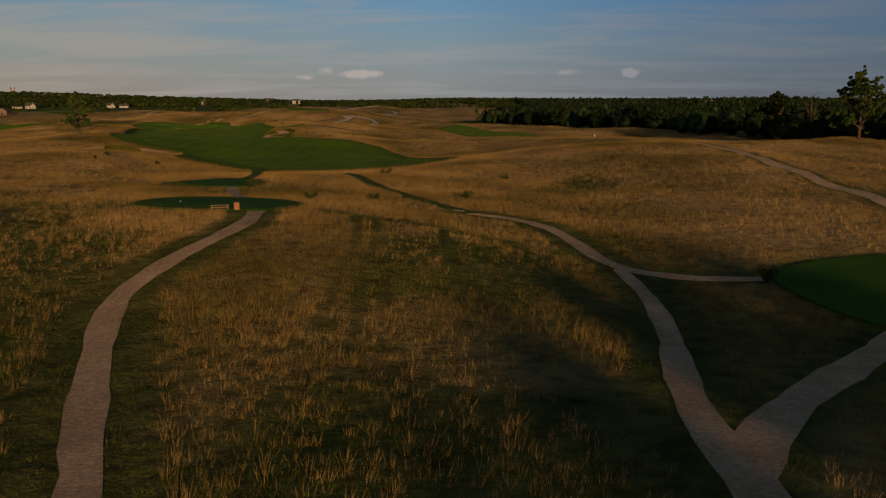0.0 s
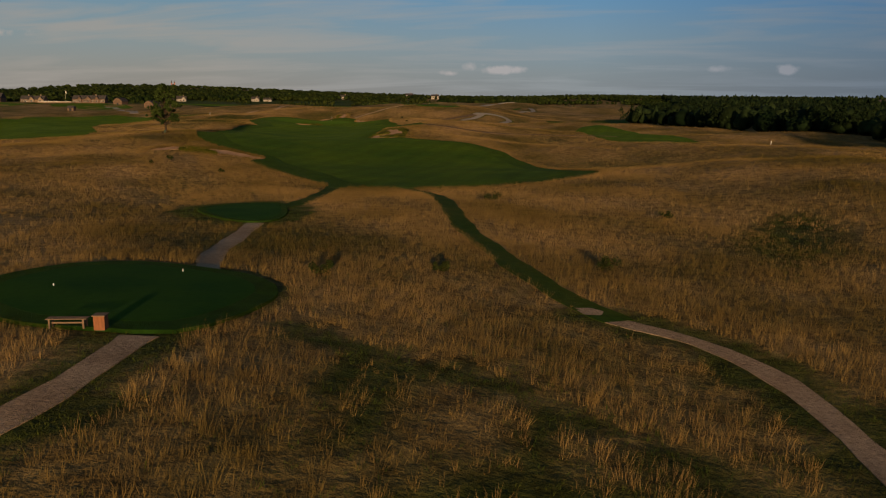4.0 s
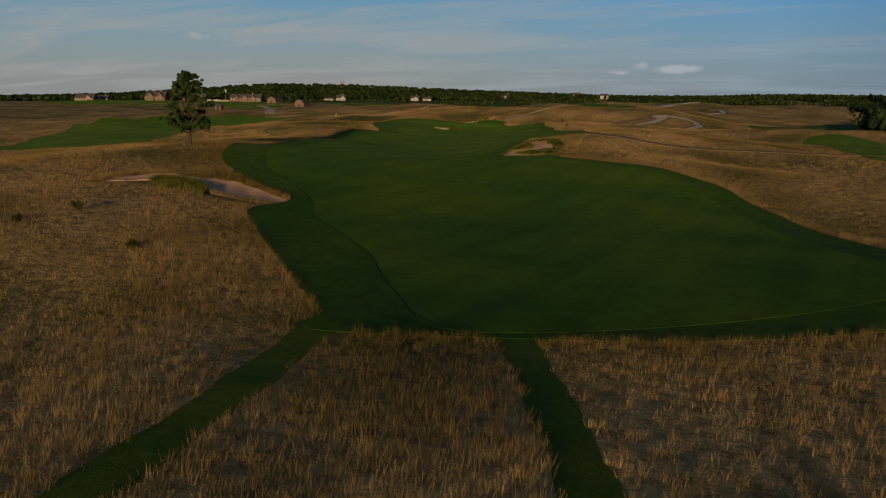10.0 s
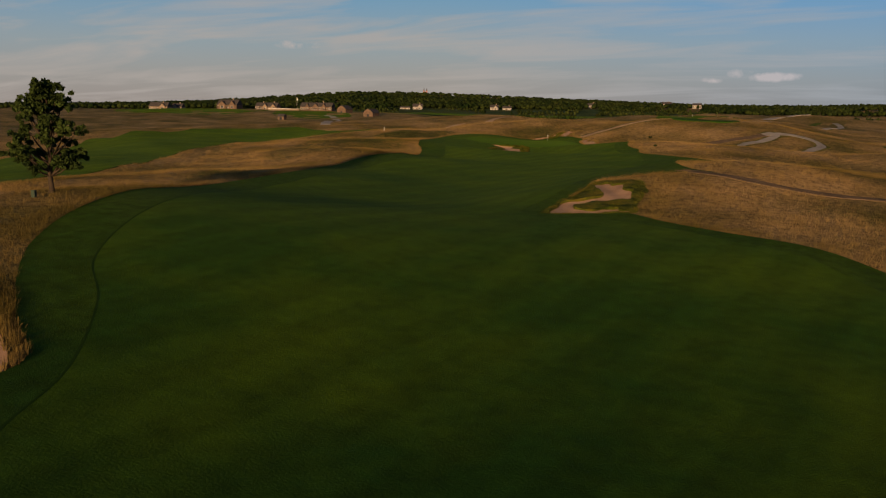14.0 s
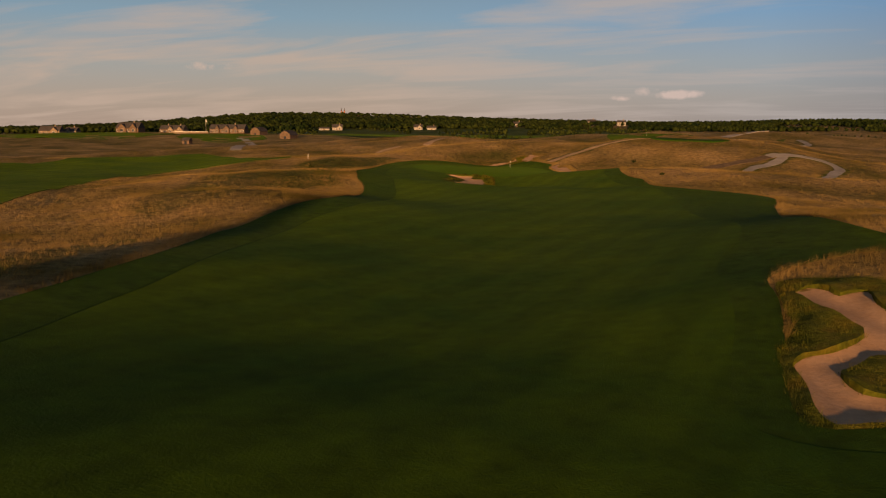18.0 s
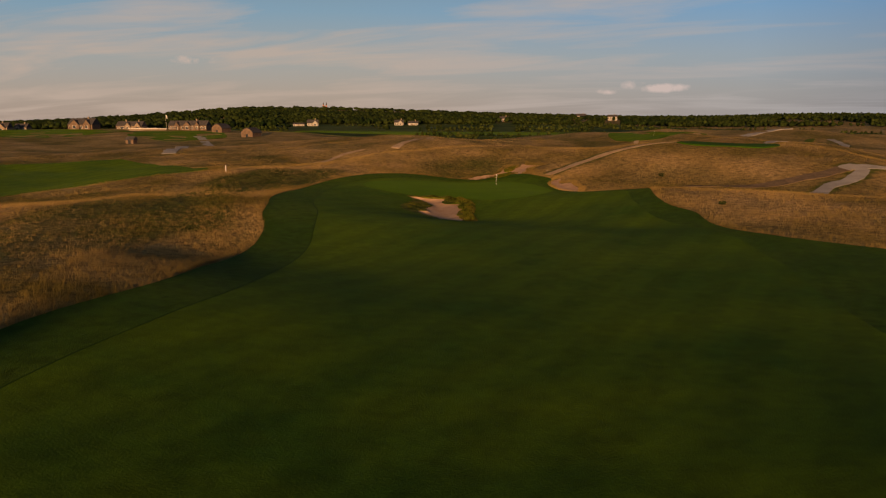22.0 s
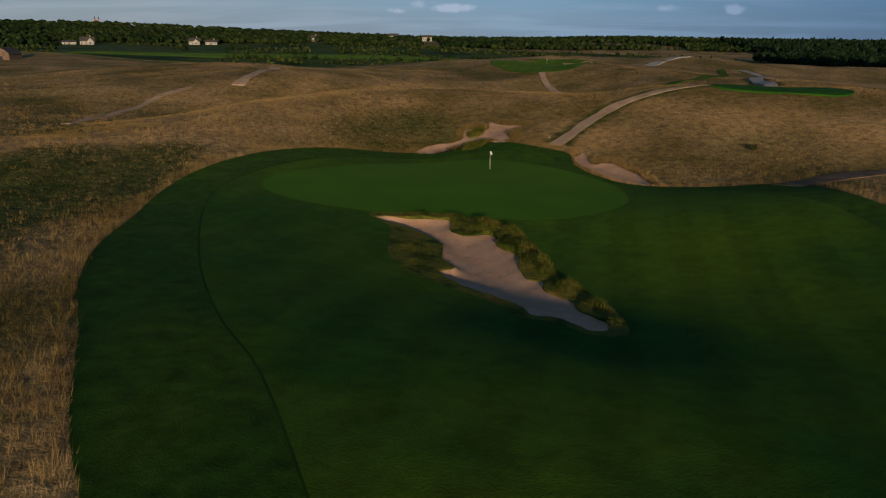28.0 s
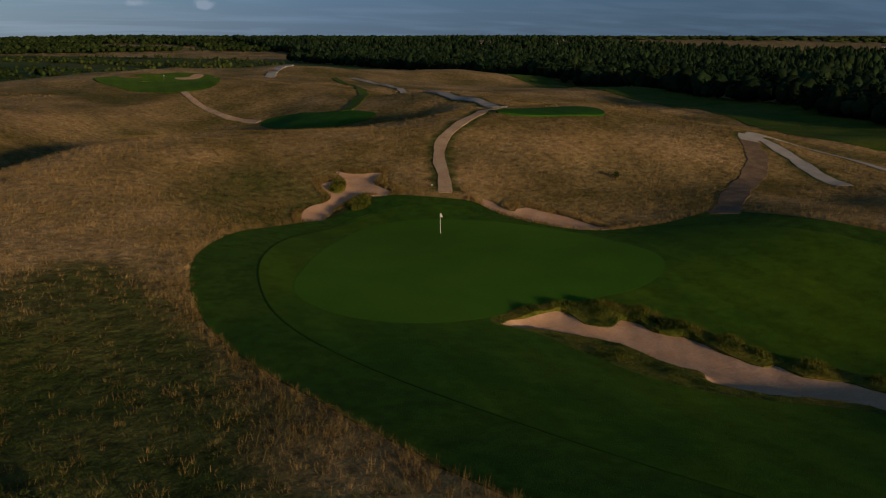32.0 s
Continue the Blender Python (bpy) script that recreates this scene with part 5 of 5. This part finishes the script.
woods("woods_north", wx, wy, 3.8 + 3.6 * rng.uniform(0, 1, len(wx)) ** 1.6, rng.uniform(3.6, 6.8, len(wx)), 53, M_FOREST, "distant green woods below the sky")
n_copse = 4200
bear, reach = np.radians(rng.uniform(-9, 40, n_copse)), 540 + 500 * rng.uniform(0, 1, n_copse)
wx, wy = -80 - np.sin(bear) * reach, 290 + np.cos(bear) * reach
clear = np.sin(wx / 61 + 1) * np.sin(wy / 43) + 0.7 * np.sin(wx / 27 + wy / 39) > np.where(bear < 0.42, 0.35, -0.45)
keep = ~clear & inside(FIELDS, wx, wy) & ~inside(FAIR_NORTH, wx, wy)
for hx_, hy_ in ((-485, 1178), (-470, 1187), (-568, 1113), (-583, 1106), (-399, 1336)):
    off = np.abs(np.arctan2(wx + 80, wy - 290) - math.atan2(hx_ + 80, hy_ - 290))
    keep &= ~((off < 0.014) & (reach > 700))
wx, wy = wx[keep], wy[keep]
woods("woods_copse", wx, wy, 1.0 + 3.6 * rng.uniform(0, 1, len(wx)) ** 2.2, rng.uniform(1.8, 4.2, len(wx)), 57, M_SCRUB, "scattered copses and hedges before the woods")
n_hill = 5000
hx, hy = -915 + rng.normal(0, 330, n_hill), 1409 + rng.normal(0, 260, n_hill)
keep = np.hypot(hx + 80, hy - 290) > 1000
woods("woods_ridge", hx[keep], hy[keep], rng.uniform(5, 8.5, int(keep.sum())), rng.uniform(5, 9, int(keep.sum())), 54, M_FOREST, "wooded ridge beyond the lodge")
n_back = 4000
bear, reach = np.radians(rng.uniform(-60, 95, n_back)), rng.uniform(1750, 3000, n_back)
woods("woods_horizon", -80 - np.sin(bear) * reach, 290 + np.cos(bear) * reach, rng.uniform(6, 10, n_back), rng.uniform(12, 22, n_back), 55, M_FOREST, "far woods on the horizon")
n_w = 600
wx, wy = rng.uniform(-1150, -560, n_w), rng.uniform(880, 1060, n_w)
woods("woods_lodge", wx, wy, rng.uniform(4, 8, n_w), rng.uniform(4, 8, n_w), 56, M_FOREST, "trees behind the lodge and cottages")


def shrub(x, y, tall, seed, label):
    """A low bush: a few stems and a loose crown of small leaves."""
    rng = np.random.default_rng(seed)
    root = new("shrub")
    root.location = (x, y, h(x, y) - 0.05)
    centres = []
    for k in range(5):
        tip = Vector((rng.normal(0, 0.35), rng.normal(0, 0.35), rng.uniform(0.55, 0.9))) * tall
        part("stem", limb_mesh([(0, 0, 0), tuple(tip * 0.5), tuple(tip)], [0.03 * tall, 0.02 * tall, 0.006 * tall], 5), M_BARK, root)
        centres.append(tuple(tip))
        centres.append(tuple(tip * 0.6 + Vector((rng.normal(0, 0.15), rng.normal(0, 0.15), 0)) * tall))
    v, t = leaf_cards(rng, np.array(centres), np.full((len(centres), 3), 0.26 * tall), 60, 0.07)
    tri_mesh("leaves", v, t, M_SHRUB).parent = root
    tagged(root, label, "shrub", "shrubs in the meadow")


for k, (sx, sy) in enumerate([(7.9, 113.7), (1.7, 85.1), (-7.5, 80.4), (-13.3, 76.3), (-9.6, 122.3), (-67.2, 153.8), (-67.6, 160.3), (19.4, 48.7), (-55.3, 153.2), (-47.3, 249.7), (-166.8, 386.6), (-78.3, 385.1), (-122.3, 397.1), (-92.6, 438.4)]):
    shrub(sx, sy, (0.8, 1.1, 0.65)[k % 3], 200 + k, "low dark green shrub among the dry grass")


# ---- buildings ----
def box(bm, x0, x1, y0, y1, z0, z1):
    v = [bm.verts.new(p) for p in ((x0, y0, z0), (x1, y0, z0), (x1, y1, z0), (x0, y1, z0), (x0, y0, z1), (x1, y0, z1), (x1, y1, z1), (x0, y1, z1))]
    for f in ((0, 3, 2, 1), (4, 5, 6, 7), (0, 1, 5, 4), (1, 2, 6, 5), (2, 3, 7, 6), (3, 0, 4, 7)):
        bm.faces.new([v[i] for i in f])


def slab_box(x0, x1, y0, y1, z0, z1):
    bm = bmesh.new()
    box(bm, x0, x1, y0, y1, z0, z1)
    return bm


def prism(profile, y0, y1):
    """An outline in x and z, drawn out along y."""
    bm = bmesh.new()
    a = [bm.verts.new((x, y0, z)) for x, z in profile]
    b = [bm.verts.new((x, y1, z)) for x, z in profile]
    bm.faces.new(a)
    bm.faces.new(b[::-1])
    for i in range(len(a)):
        j = (i + 1) % len(a)
        bm.faces.new((a[j], a[i], b[i], b[j]))
    bmesh.ops.recalc_face_normals(bm, faces=bm.faces)
    return bm


def roof_bm(profile, y0, y1, thick=0.3):
    return prism(profile + [(x, z - thick) for x, z in reversed(profile)], y0, y1)


def window_on(parent, x, y, z, w, hgt, side=-1):
    frame_ = part("window", slab_box(x - w / 2 - 0.12, x + w / 2 + 0.12, min(y, y + side * 0.08), max(y, y + side * 0.08), z - 0.12, z + hgt + 0.12), M_WHITE, parent)
    part("pane", slab_box(x - w / 2, x + w / 2, min(y + side * 0.09, y + side * 0.11), max(y + side * 0.09, y + side * 0.11), z, z + hgt), M_GLASS, frame_)


def house(name, x, y, turn, w, d, wall, rise, wall_mat, label, roof_mat=None, windows=4, gable_front=False, gambrel=False, chimney=True, gables=(), door=True, category="house"):
    """A house whose front looks along its own -y. gables: (x, width) of cross gables on the front."""
    roof_mat = roof_mat or M_ROOF
    root = new(name)
    root.matrix_world = pose(x, y, h(x, y) - 0.3, 0, 0, turn)
    if gable_front:
        half = w / 2
        line = [(-half - 0.4, wall - 0.2), (-half * 0.62, wall + rise * 0.62), (0, wall + rise), (half * 0.62, wall + rise * 0.62), (half + 0.4, wall - 0.2)] if gambrel else [(-half - 0.4, wall - 0.3), (0, wall + rise), (half + 0.4, wall - 0.3)]
        inner = [(-half, 0), (half, 0), (half, wall)] + [(px * 0.96, pz - 0.25) for px, pz in line[-2:0:-1]] + [(-half, wall)]
        part("wall", prism(inner, -d / 2, d / 2), wall_mat, root)
        part("roof", roof_bm(line, -d / 2 - 0.4, d / 2 + 0.4), roof_mat, root)
    else:
        part("wall", slab_box(-w / 2, w / 2, -d / 2, d / 2, 0, wall), wall_mat, root)
        bm = bmesh.new()
        prof = [(-d / 2 - 0.5, wall - 0.2), (0, wall + rise), (d / 2 + 0.5, wall - 0.2)]
        a = [bm.verts.new((-w / 2 - 0.4, py, pz)) for py, pz in prof]
        b = [bm.verts.new((w / 2 + 0.4, py, pz)) for py, pz in prof]
        for q in ((a[0], a[1], b[1], b[0]), (a[1], a[2], b[2], b[1]), (a[0], b[0], b[2], a[2]), (a[0], a[2], a[1]), (b[0], b[1], b[2])):
            bm.faces.new(q)
        bmesh.ops.recalc_face_normals(bm, faces=bm.faces)
        part("roof", bm, roof_mat, root)
    for gx_, gw in gables:
        gh = wall + rise * 0.75
        part("gable", prism([(gx_ - gw / 2, 0), (gx_ + gw / 2, 0), (gx_ + gw / 2, wall), (gx_, gh - 0.2), (gx_ - gw / 2, wall)], -d / 2 - 1.2, -d / 2 + d * 0.4), wall_mat, root)
        part("gable_roof", roof_bm([(gx_ - gw / 2 - 0.4, wall - 0.3), (gx_, gh + 0.1), (gx_ + gw / 2 + 0.4, wall - 0.3)], -d / 2 - 1.5, -d / 2 + d * 0.45), roof_mat, root)
        window_on(root, gx_, -d / 2 - 1.2, wall * 0.25, gw * 0.35, wall * 0.5)
    for i in range(windows):
        wx_ = -w / 2 + w * (i + 0.5) / windows
        if all(abs(wx_ - gx_) > gw / 2 + 0.6 for gx_, gw in gables) and not (door and abs(wx_) < 1.2):
            window_on(root, wx_, -d / 2, wall * 0.3, min(1.3, w / windows * 0.5), wall * 0.42)
    if door:
        part("door", slab_box(-0.9, 0.9, -d / 2 - 0.08, -d / 2, 0, 2.2), M_CEDAR if wall_mat is not M_CEDAR else M_GLASS, root)
    if chimney:
        part("chimney", slab_box(w * 0.18, w * 0.18 + 1.0, -0.5, 0.5, wall, wall + rise + 1.4), M_STONE, root)
    tagged(root, label, category)
    return root


house("barn", -406, 748, 4, 9.0, 12, 3.6, 3.2, M_CEDAR, "brown shingled barn with a rounded gambrel roof", windows=0, gable_front=True, gambrel=True, chimney=False, category="barn")
house("barn", -470, 801, 2, 9.4, 12, 3.8, 3.4, M_CEDAR, "brown shingled barn with a wide dark doorway", windows=0, gable_front=True, gambrel=True, chimney=False, category="barn")
house("lodge", -523, 830, 12, 34, 9, 4.2, 4.0, M_CEDAR, "long shingled lodge with gables and many windows", windows=12, gables=((-9, 4), (0, 6), (9, 4)), chimney=True, category="lodge")
house("clubhouse", -650, 842, 12, 24, 13, 5.0, 5.5, M_CEDAR, "large shingled clubhouse with a steep roof and chimney", windows=8, gables=((-5, 9), (7, 7)), category="clubhouse")
house("annex", -622, 862, 12, 11, 9, 3.6, 4.0, M_CEDAR, "low dark annex beside the clubhouse", windows=4)
house("cottage", -605, 858, 8, 17, 9, 3.4, 4.2, M_STONE, "pale stone cottage with two front gables", windows=4, gables=((-5, 6), (5, 6)), category="cottage")
house("cottage", -741, 829, 14, 23, 9, 3.6, 4.6, M_STONE, "pale stone cottage with a grey roof and tall gable", windows=6, gables=((6, 8),), category="cottage")
house("cottage", -739, 854, 14, 13, 8, 3.2, 3.6, M_STONE, "small pale stone cottage beside trees", windows=3, gables=((-2, 6),), category="cottage")
house("shed", -415, 640, 8, 5, 4, 2.6, 1.8, M_CEDAR, "small dark shed on the slope", windows=1, chimney=False, category="shed")
house("white_house", -399, 1336, 12, 12, 8, 4.6, 3.2, M_CREAM, "distant white farmhouse among the trees", windows=4)
house("white_house", -340, 1565, 10, 15, 9, 6.0, 3.5, M_CREAM, "distant large white house on the wooded slope", windows=5)
house("white_house", -287, 1548, 8, 14, 9, 6.0, 3.2, M_CREAM, "distant white house with a low roof", windows=5)
house("white_house", -485, 1178, 18, 11, 8, 4.0, 3.4, M_CREAM, "white house before the distant woods", windows=4, gables=((2, 5),))
house("white_house", -470, 1187, 18, 12, 8, 3.2, 2.6, M_CREAM, "low white house before the distant woods", windows=4)
house("white_house", -568, 1113, 25, 13, 8, 4.0, 4.0, M_CREAM, "white gabled house at the foot of the ridge", windows=4, gables=((3, 6),))
house("long_shed", -583, 1106, 25, 13, 7, 2.8, 1.6, M_CREAM, "long low white shed at the foot of the ridge", windows=3, chimney=False, category="shed")
house("farmhouse", 940, 1090, -54, 20, 10, 4.5, 3.0, M_CREAM, "distant pale farm building beyond the woods", windows=4, chimney=False)
house("red_barn", 985, 1050, -54, 40, 14, 6.0, 5.0, M_REDBARN, "distant long red barn beyond the woods", windows=4, chimney=False, category="barn")
house("far_house", 420, 1330, -24, 18, 10, 5.0, 3.5, M_STONE, "distant tan house on the wooded rise", windows=4)
house("far_house", 520, 1290, -28, 13, 9, 5.0, 3.5, M_CREAM, "distant white house on the wooded rise", windows=4)

church = new("church")
church.matrix_world = pose(-1290, 2432, h(-1290, 2432) + 1, 0, 0, 28) @ Matrix.Scale(0.42, 4)
part("nave", prism([(-9, 0), (9, 0), (9, 16), (0, 25), (-9, 16)], -8, 34), M_BRICK, church)
for side in (-11, 11):
    tower = part("tower", slab_box(side - 4, side + 4, -12, -4, 0, 30), M_BRICK, church)
    bm = bmesh.new()
    bmesh.ops.create_cone(bm, cap_ends=True, segments=8, radius1=4.6, radius2=0.2, depth=20, matrix=Matrix.Translation((side, -8, 40)))
    part("spire", bm, M_ROOF, tower)
tagged(church, "far brick church with two spires on a hill", "church")

for tx0, ty0, tx1, ty1, label in ((-560, 800, -535, 815, "pale terrace wall below the clubhouse"), (-572, 812, -552, 824, "pale upper terrace wall")):
    wall_ = new("terrace_wall")
    wall_.location = ((tx0 + tx1) / 2, (ty0 + ty1) / 2, h((tx0 + tx1) / 2, (ty0 + ty1) / 2) - 0.3)
    wall_.rotation_euler = (0, 0, math.atan2(ty1 - ty0, tx1 - tx0))
    half = math.hypot(tx1 - tx0, ty1 - ty0) / 2
    part("stonework", slab_box(-half, half, -0.3, 0.3, 0, 1.6), M_STONE, wall_)
    part("coping", slab_box(-half - 0.1, half + 0.1, -0.42, 0.42, 1.6, 1.78), M_WHITE, wall_)
    tagged(wall_, label, "wall")


# ---- small things ----
def tube(points, radius, sides=8):
    return limb_mesh([tuple(p) for p in points], [radius] * len(points), sides)


def cloth(w, tall, folds, seed):
    """A limp flag that hangs in folds from its upper corner."""
    rng = np.random.default_rng(seed)
    bm = bmesh.new()
    nx_, nz_ = 9, 7
    rows = []
    for j in range(nz_):
        row = []
        for i in range(nx_):
            u, v = i / (nx_ - 1), j / (nz_ - 1)
            row.append(bm.verts.new((u * w * (0.55 + 0.25 * v), folds * math.sin(u * 9 + v * 2) * u, -v * tall - u * u * tall * 0.55)))
        rows.append(row)
    for j in range(nz_ - 1):
        for i in range(nx_ - 1):
            bm.faces.new((rows[j][i], rows[j][i + 1], rows[j + 1][i + 1], rows[j + 1][i]))
    bmesh.ops.solidify(bm, geom=bm.faces[:], thickness=0.01)
    return bm


def flagstick(x, y, tall, label, wide=0.36, raise_by=0.11):
    root = new("flagstick")
    root.location = (x, y, h(x, y) + raise_by)
    part("pole", tube([(0, 0, -0.1), (0, 0, tall * 0.5), (0, 0, tall)], 0.018 if tall < 3 else 0.06), M_WHITE, root)
    bm = cloth(wide, wide * 1.0, 0.06, 3)
    bmesh.ops.translate(bm, verts=bm.verts, vec=(0.02, 0, tall - 0.02))
    part("flag", bm, M_WHITE, root, "limp white flag")
    # flat dark disc stands in for the shaded inside of the hole
    bm = bmesh.new()
    bmesh.ops.create_circle(bm, cap_ends=True, radius=0.054, segments=16, matrix=Matrix.Translation((0, 0, 0.006)))
    part("cup", bm, M_GLASS, root, "dark hole in the turf")
    tagged(root, label, "flagstick")
    return root


flagstick(-126.0, 427.3, 2.25, "white flagstick with a limp white flag in the green")
flagstick(-118, 640, 2.4, "far white flagstick on a green")
flagstick(-65, 742, 4.5, "tall far white flagpole on a rise", 1.2)
flagstick(-574, 862, 13, "tall flagpole with a white flag by the clubhouse", 2.6)


def marker_post(x, y, tall, label):
    root = new("marker_post")
    root.location = (x, y, h(x, y) - 0.1)
    part("shaft", slab_box(-0.07, 0.07, -0.07, 0.07, 0, tall), M_WHITE, root)
    bm = bmesh.new()
    bmesh.ops.create_cone(bm, cap_ends=True, segments=4, radius1=0.17, radius2=0.02, depth=0.3, matrix=Matrix.Translation((0, 0, tall + 0.15)) @ Matrix.Rotation(radians(45), 4, "Z"))
    part("cap", bm, M_CEDAR, root, "dark pointed cap")
    tagged(root, label, "post")


marker_post(-181.2, 408, 1.5, "white post with a dark cap in the tall grass")
marker_post(43, 241, 1.6, "white marker post on the hill crest")


def tee_marker(x, y, label):
    root = new("tee_marker")
    root.location = (x, y, h(x, y) + 0.17)
    root.scale = (0.22, 0.22, 0.42)
    bm = bmesh.new()
    bmesh.ops.create_cone(bm, cap_ends=True, segments=14, radius1=0.11, radius2=0.085, depth=0.26, matrix=Matrix.Translation((0, 0, 0.13)))
    part("body", bm, M_WHITE, root)
    bm = bmesh.new()
    bmesh.ops.create_icosphere(bm, subdivisions=2, radius=0.085, matrix=Matrix.Translation((0, 0, 0.27)) @ Matrix.Diagonal((1, 1, 0.6, 1)))
    part("top", bm, M_WHITE, root)
    tagged(root, label, "tee marker", "tee markers")


for mx_, my_ in ((-19.3, 73.2), (-22.7, 67.9)):
    tee_marker(mx_, my_, "small white marker on the mown tee")

bench = new("bench")
bench.matrix_world = pose(-17.6, 61.6, h(-17.6, 61.6) + 0.1, 0, 0, 12) @ Matrix.Scale(0.8, 4)
for k in range(4):
    part("seat_slat", slab_box(-0.9, 0.9, -0.22 + k * 0.115, -0.12 + k * 0.115, 0.43, 0.465), M_WOOD, bench)
for lx_ in (-0.75, 0.75):
    for ly_ in (-0.17, 0.17):
        part("leg", slab_box(lx_ - 0.04, lx_ + 0.04, ly_ - 0.04, ly_ + 0.04, 0, 0.43), M_WOOD, bench)
part("rail", slab_box(-0.75, 0.75, -0.03, 0.03, 0.2, 0.27), M_WOOD, bench)
tagged(bench, "low slatted wooden bench at the edge of the tee", "bench")

bin_ = new("litter_box")
bin_.matrix_world = pose(-16.3, 61.6, h(-16.3, 61.6) + 0.1, 0, 0, 12) @ Matrix.Scale(0.75, 4)
part("body", slab_box(-0.26, 0.26, -0.24, 0.24, 0.04, 0.72), M_BARN_WOOD, bin_)
part("lid", slab_box(-0.31, 0.31, -0.29, 0.29, 0.72, 0.77), M_WOOD, bin_)
part("plinth", slab_box(-0.2, 0.2, -0.18, 0.18, 0, 0.04), M_DARKMETAL, bin_)
tagged(bin_, "square wooden litter box beside the bench", "litter box")

cabinet = new("utility_cabinet")
cabinet.matrix_world = pose(-93.2, 205.6, h(-93.2, 205.6) - 0.05, 0, 0, 20)
part("body", slab_box(-0.19, 0.19, -0.16, 0.16, 0.05, 0.68), M_DARKMETAL, cabinet)
part("lid", slab_box(-0.22, 0.22, -0.19, 0.19, 0.68, 0.73), M_DARKMETAL, cabinet)
part("door", slab_box(-0.15, 0.15, -0.18, -0.16, 0.12, 0.62), M_DARKMETAL, cabinet)
tagged(cabinet, "green metal utility cabinet in the dry grass", "cabinet")

sign = new("path_sign")
sign.matrix_world = pose(-118.8, 443.2, h(-118.8, 443.2), 0, 0, 10)
part("stake", slab_box(-0.03, 0.03, -0.03, 0.03, -0.1, 0.4), M_WOOD, sign)
part("board", slab_box(-0.13, 0.13, -0.05, -0.03, 0.28, 0.42), M_CREAM, sign)
tagged(sign, "small pale sign at the foot of the path", "sign")
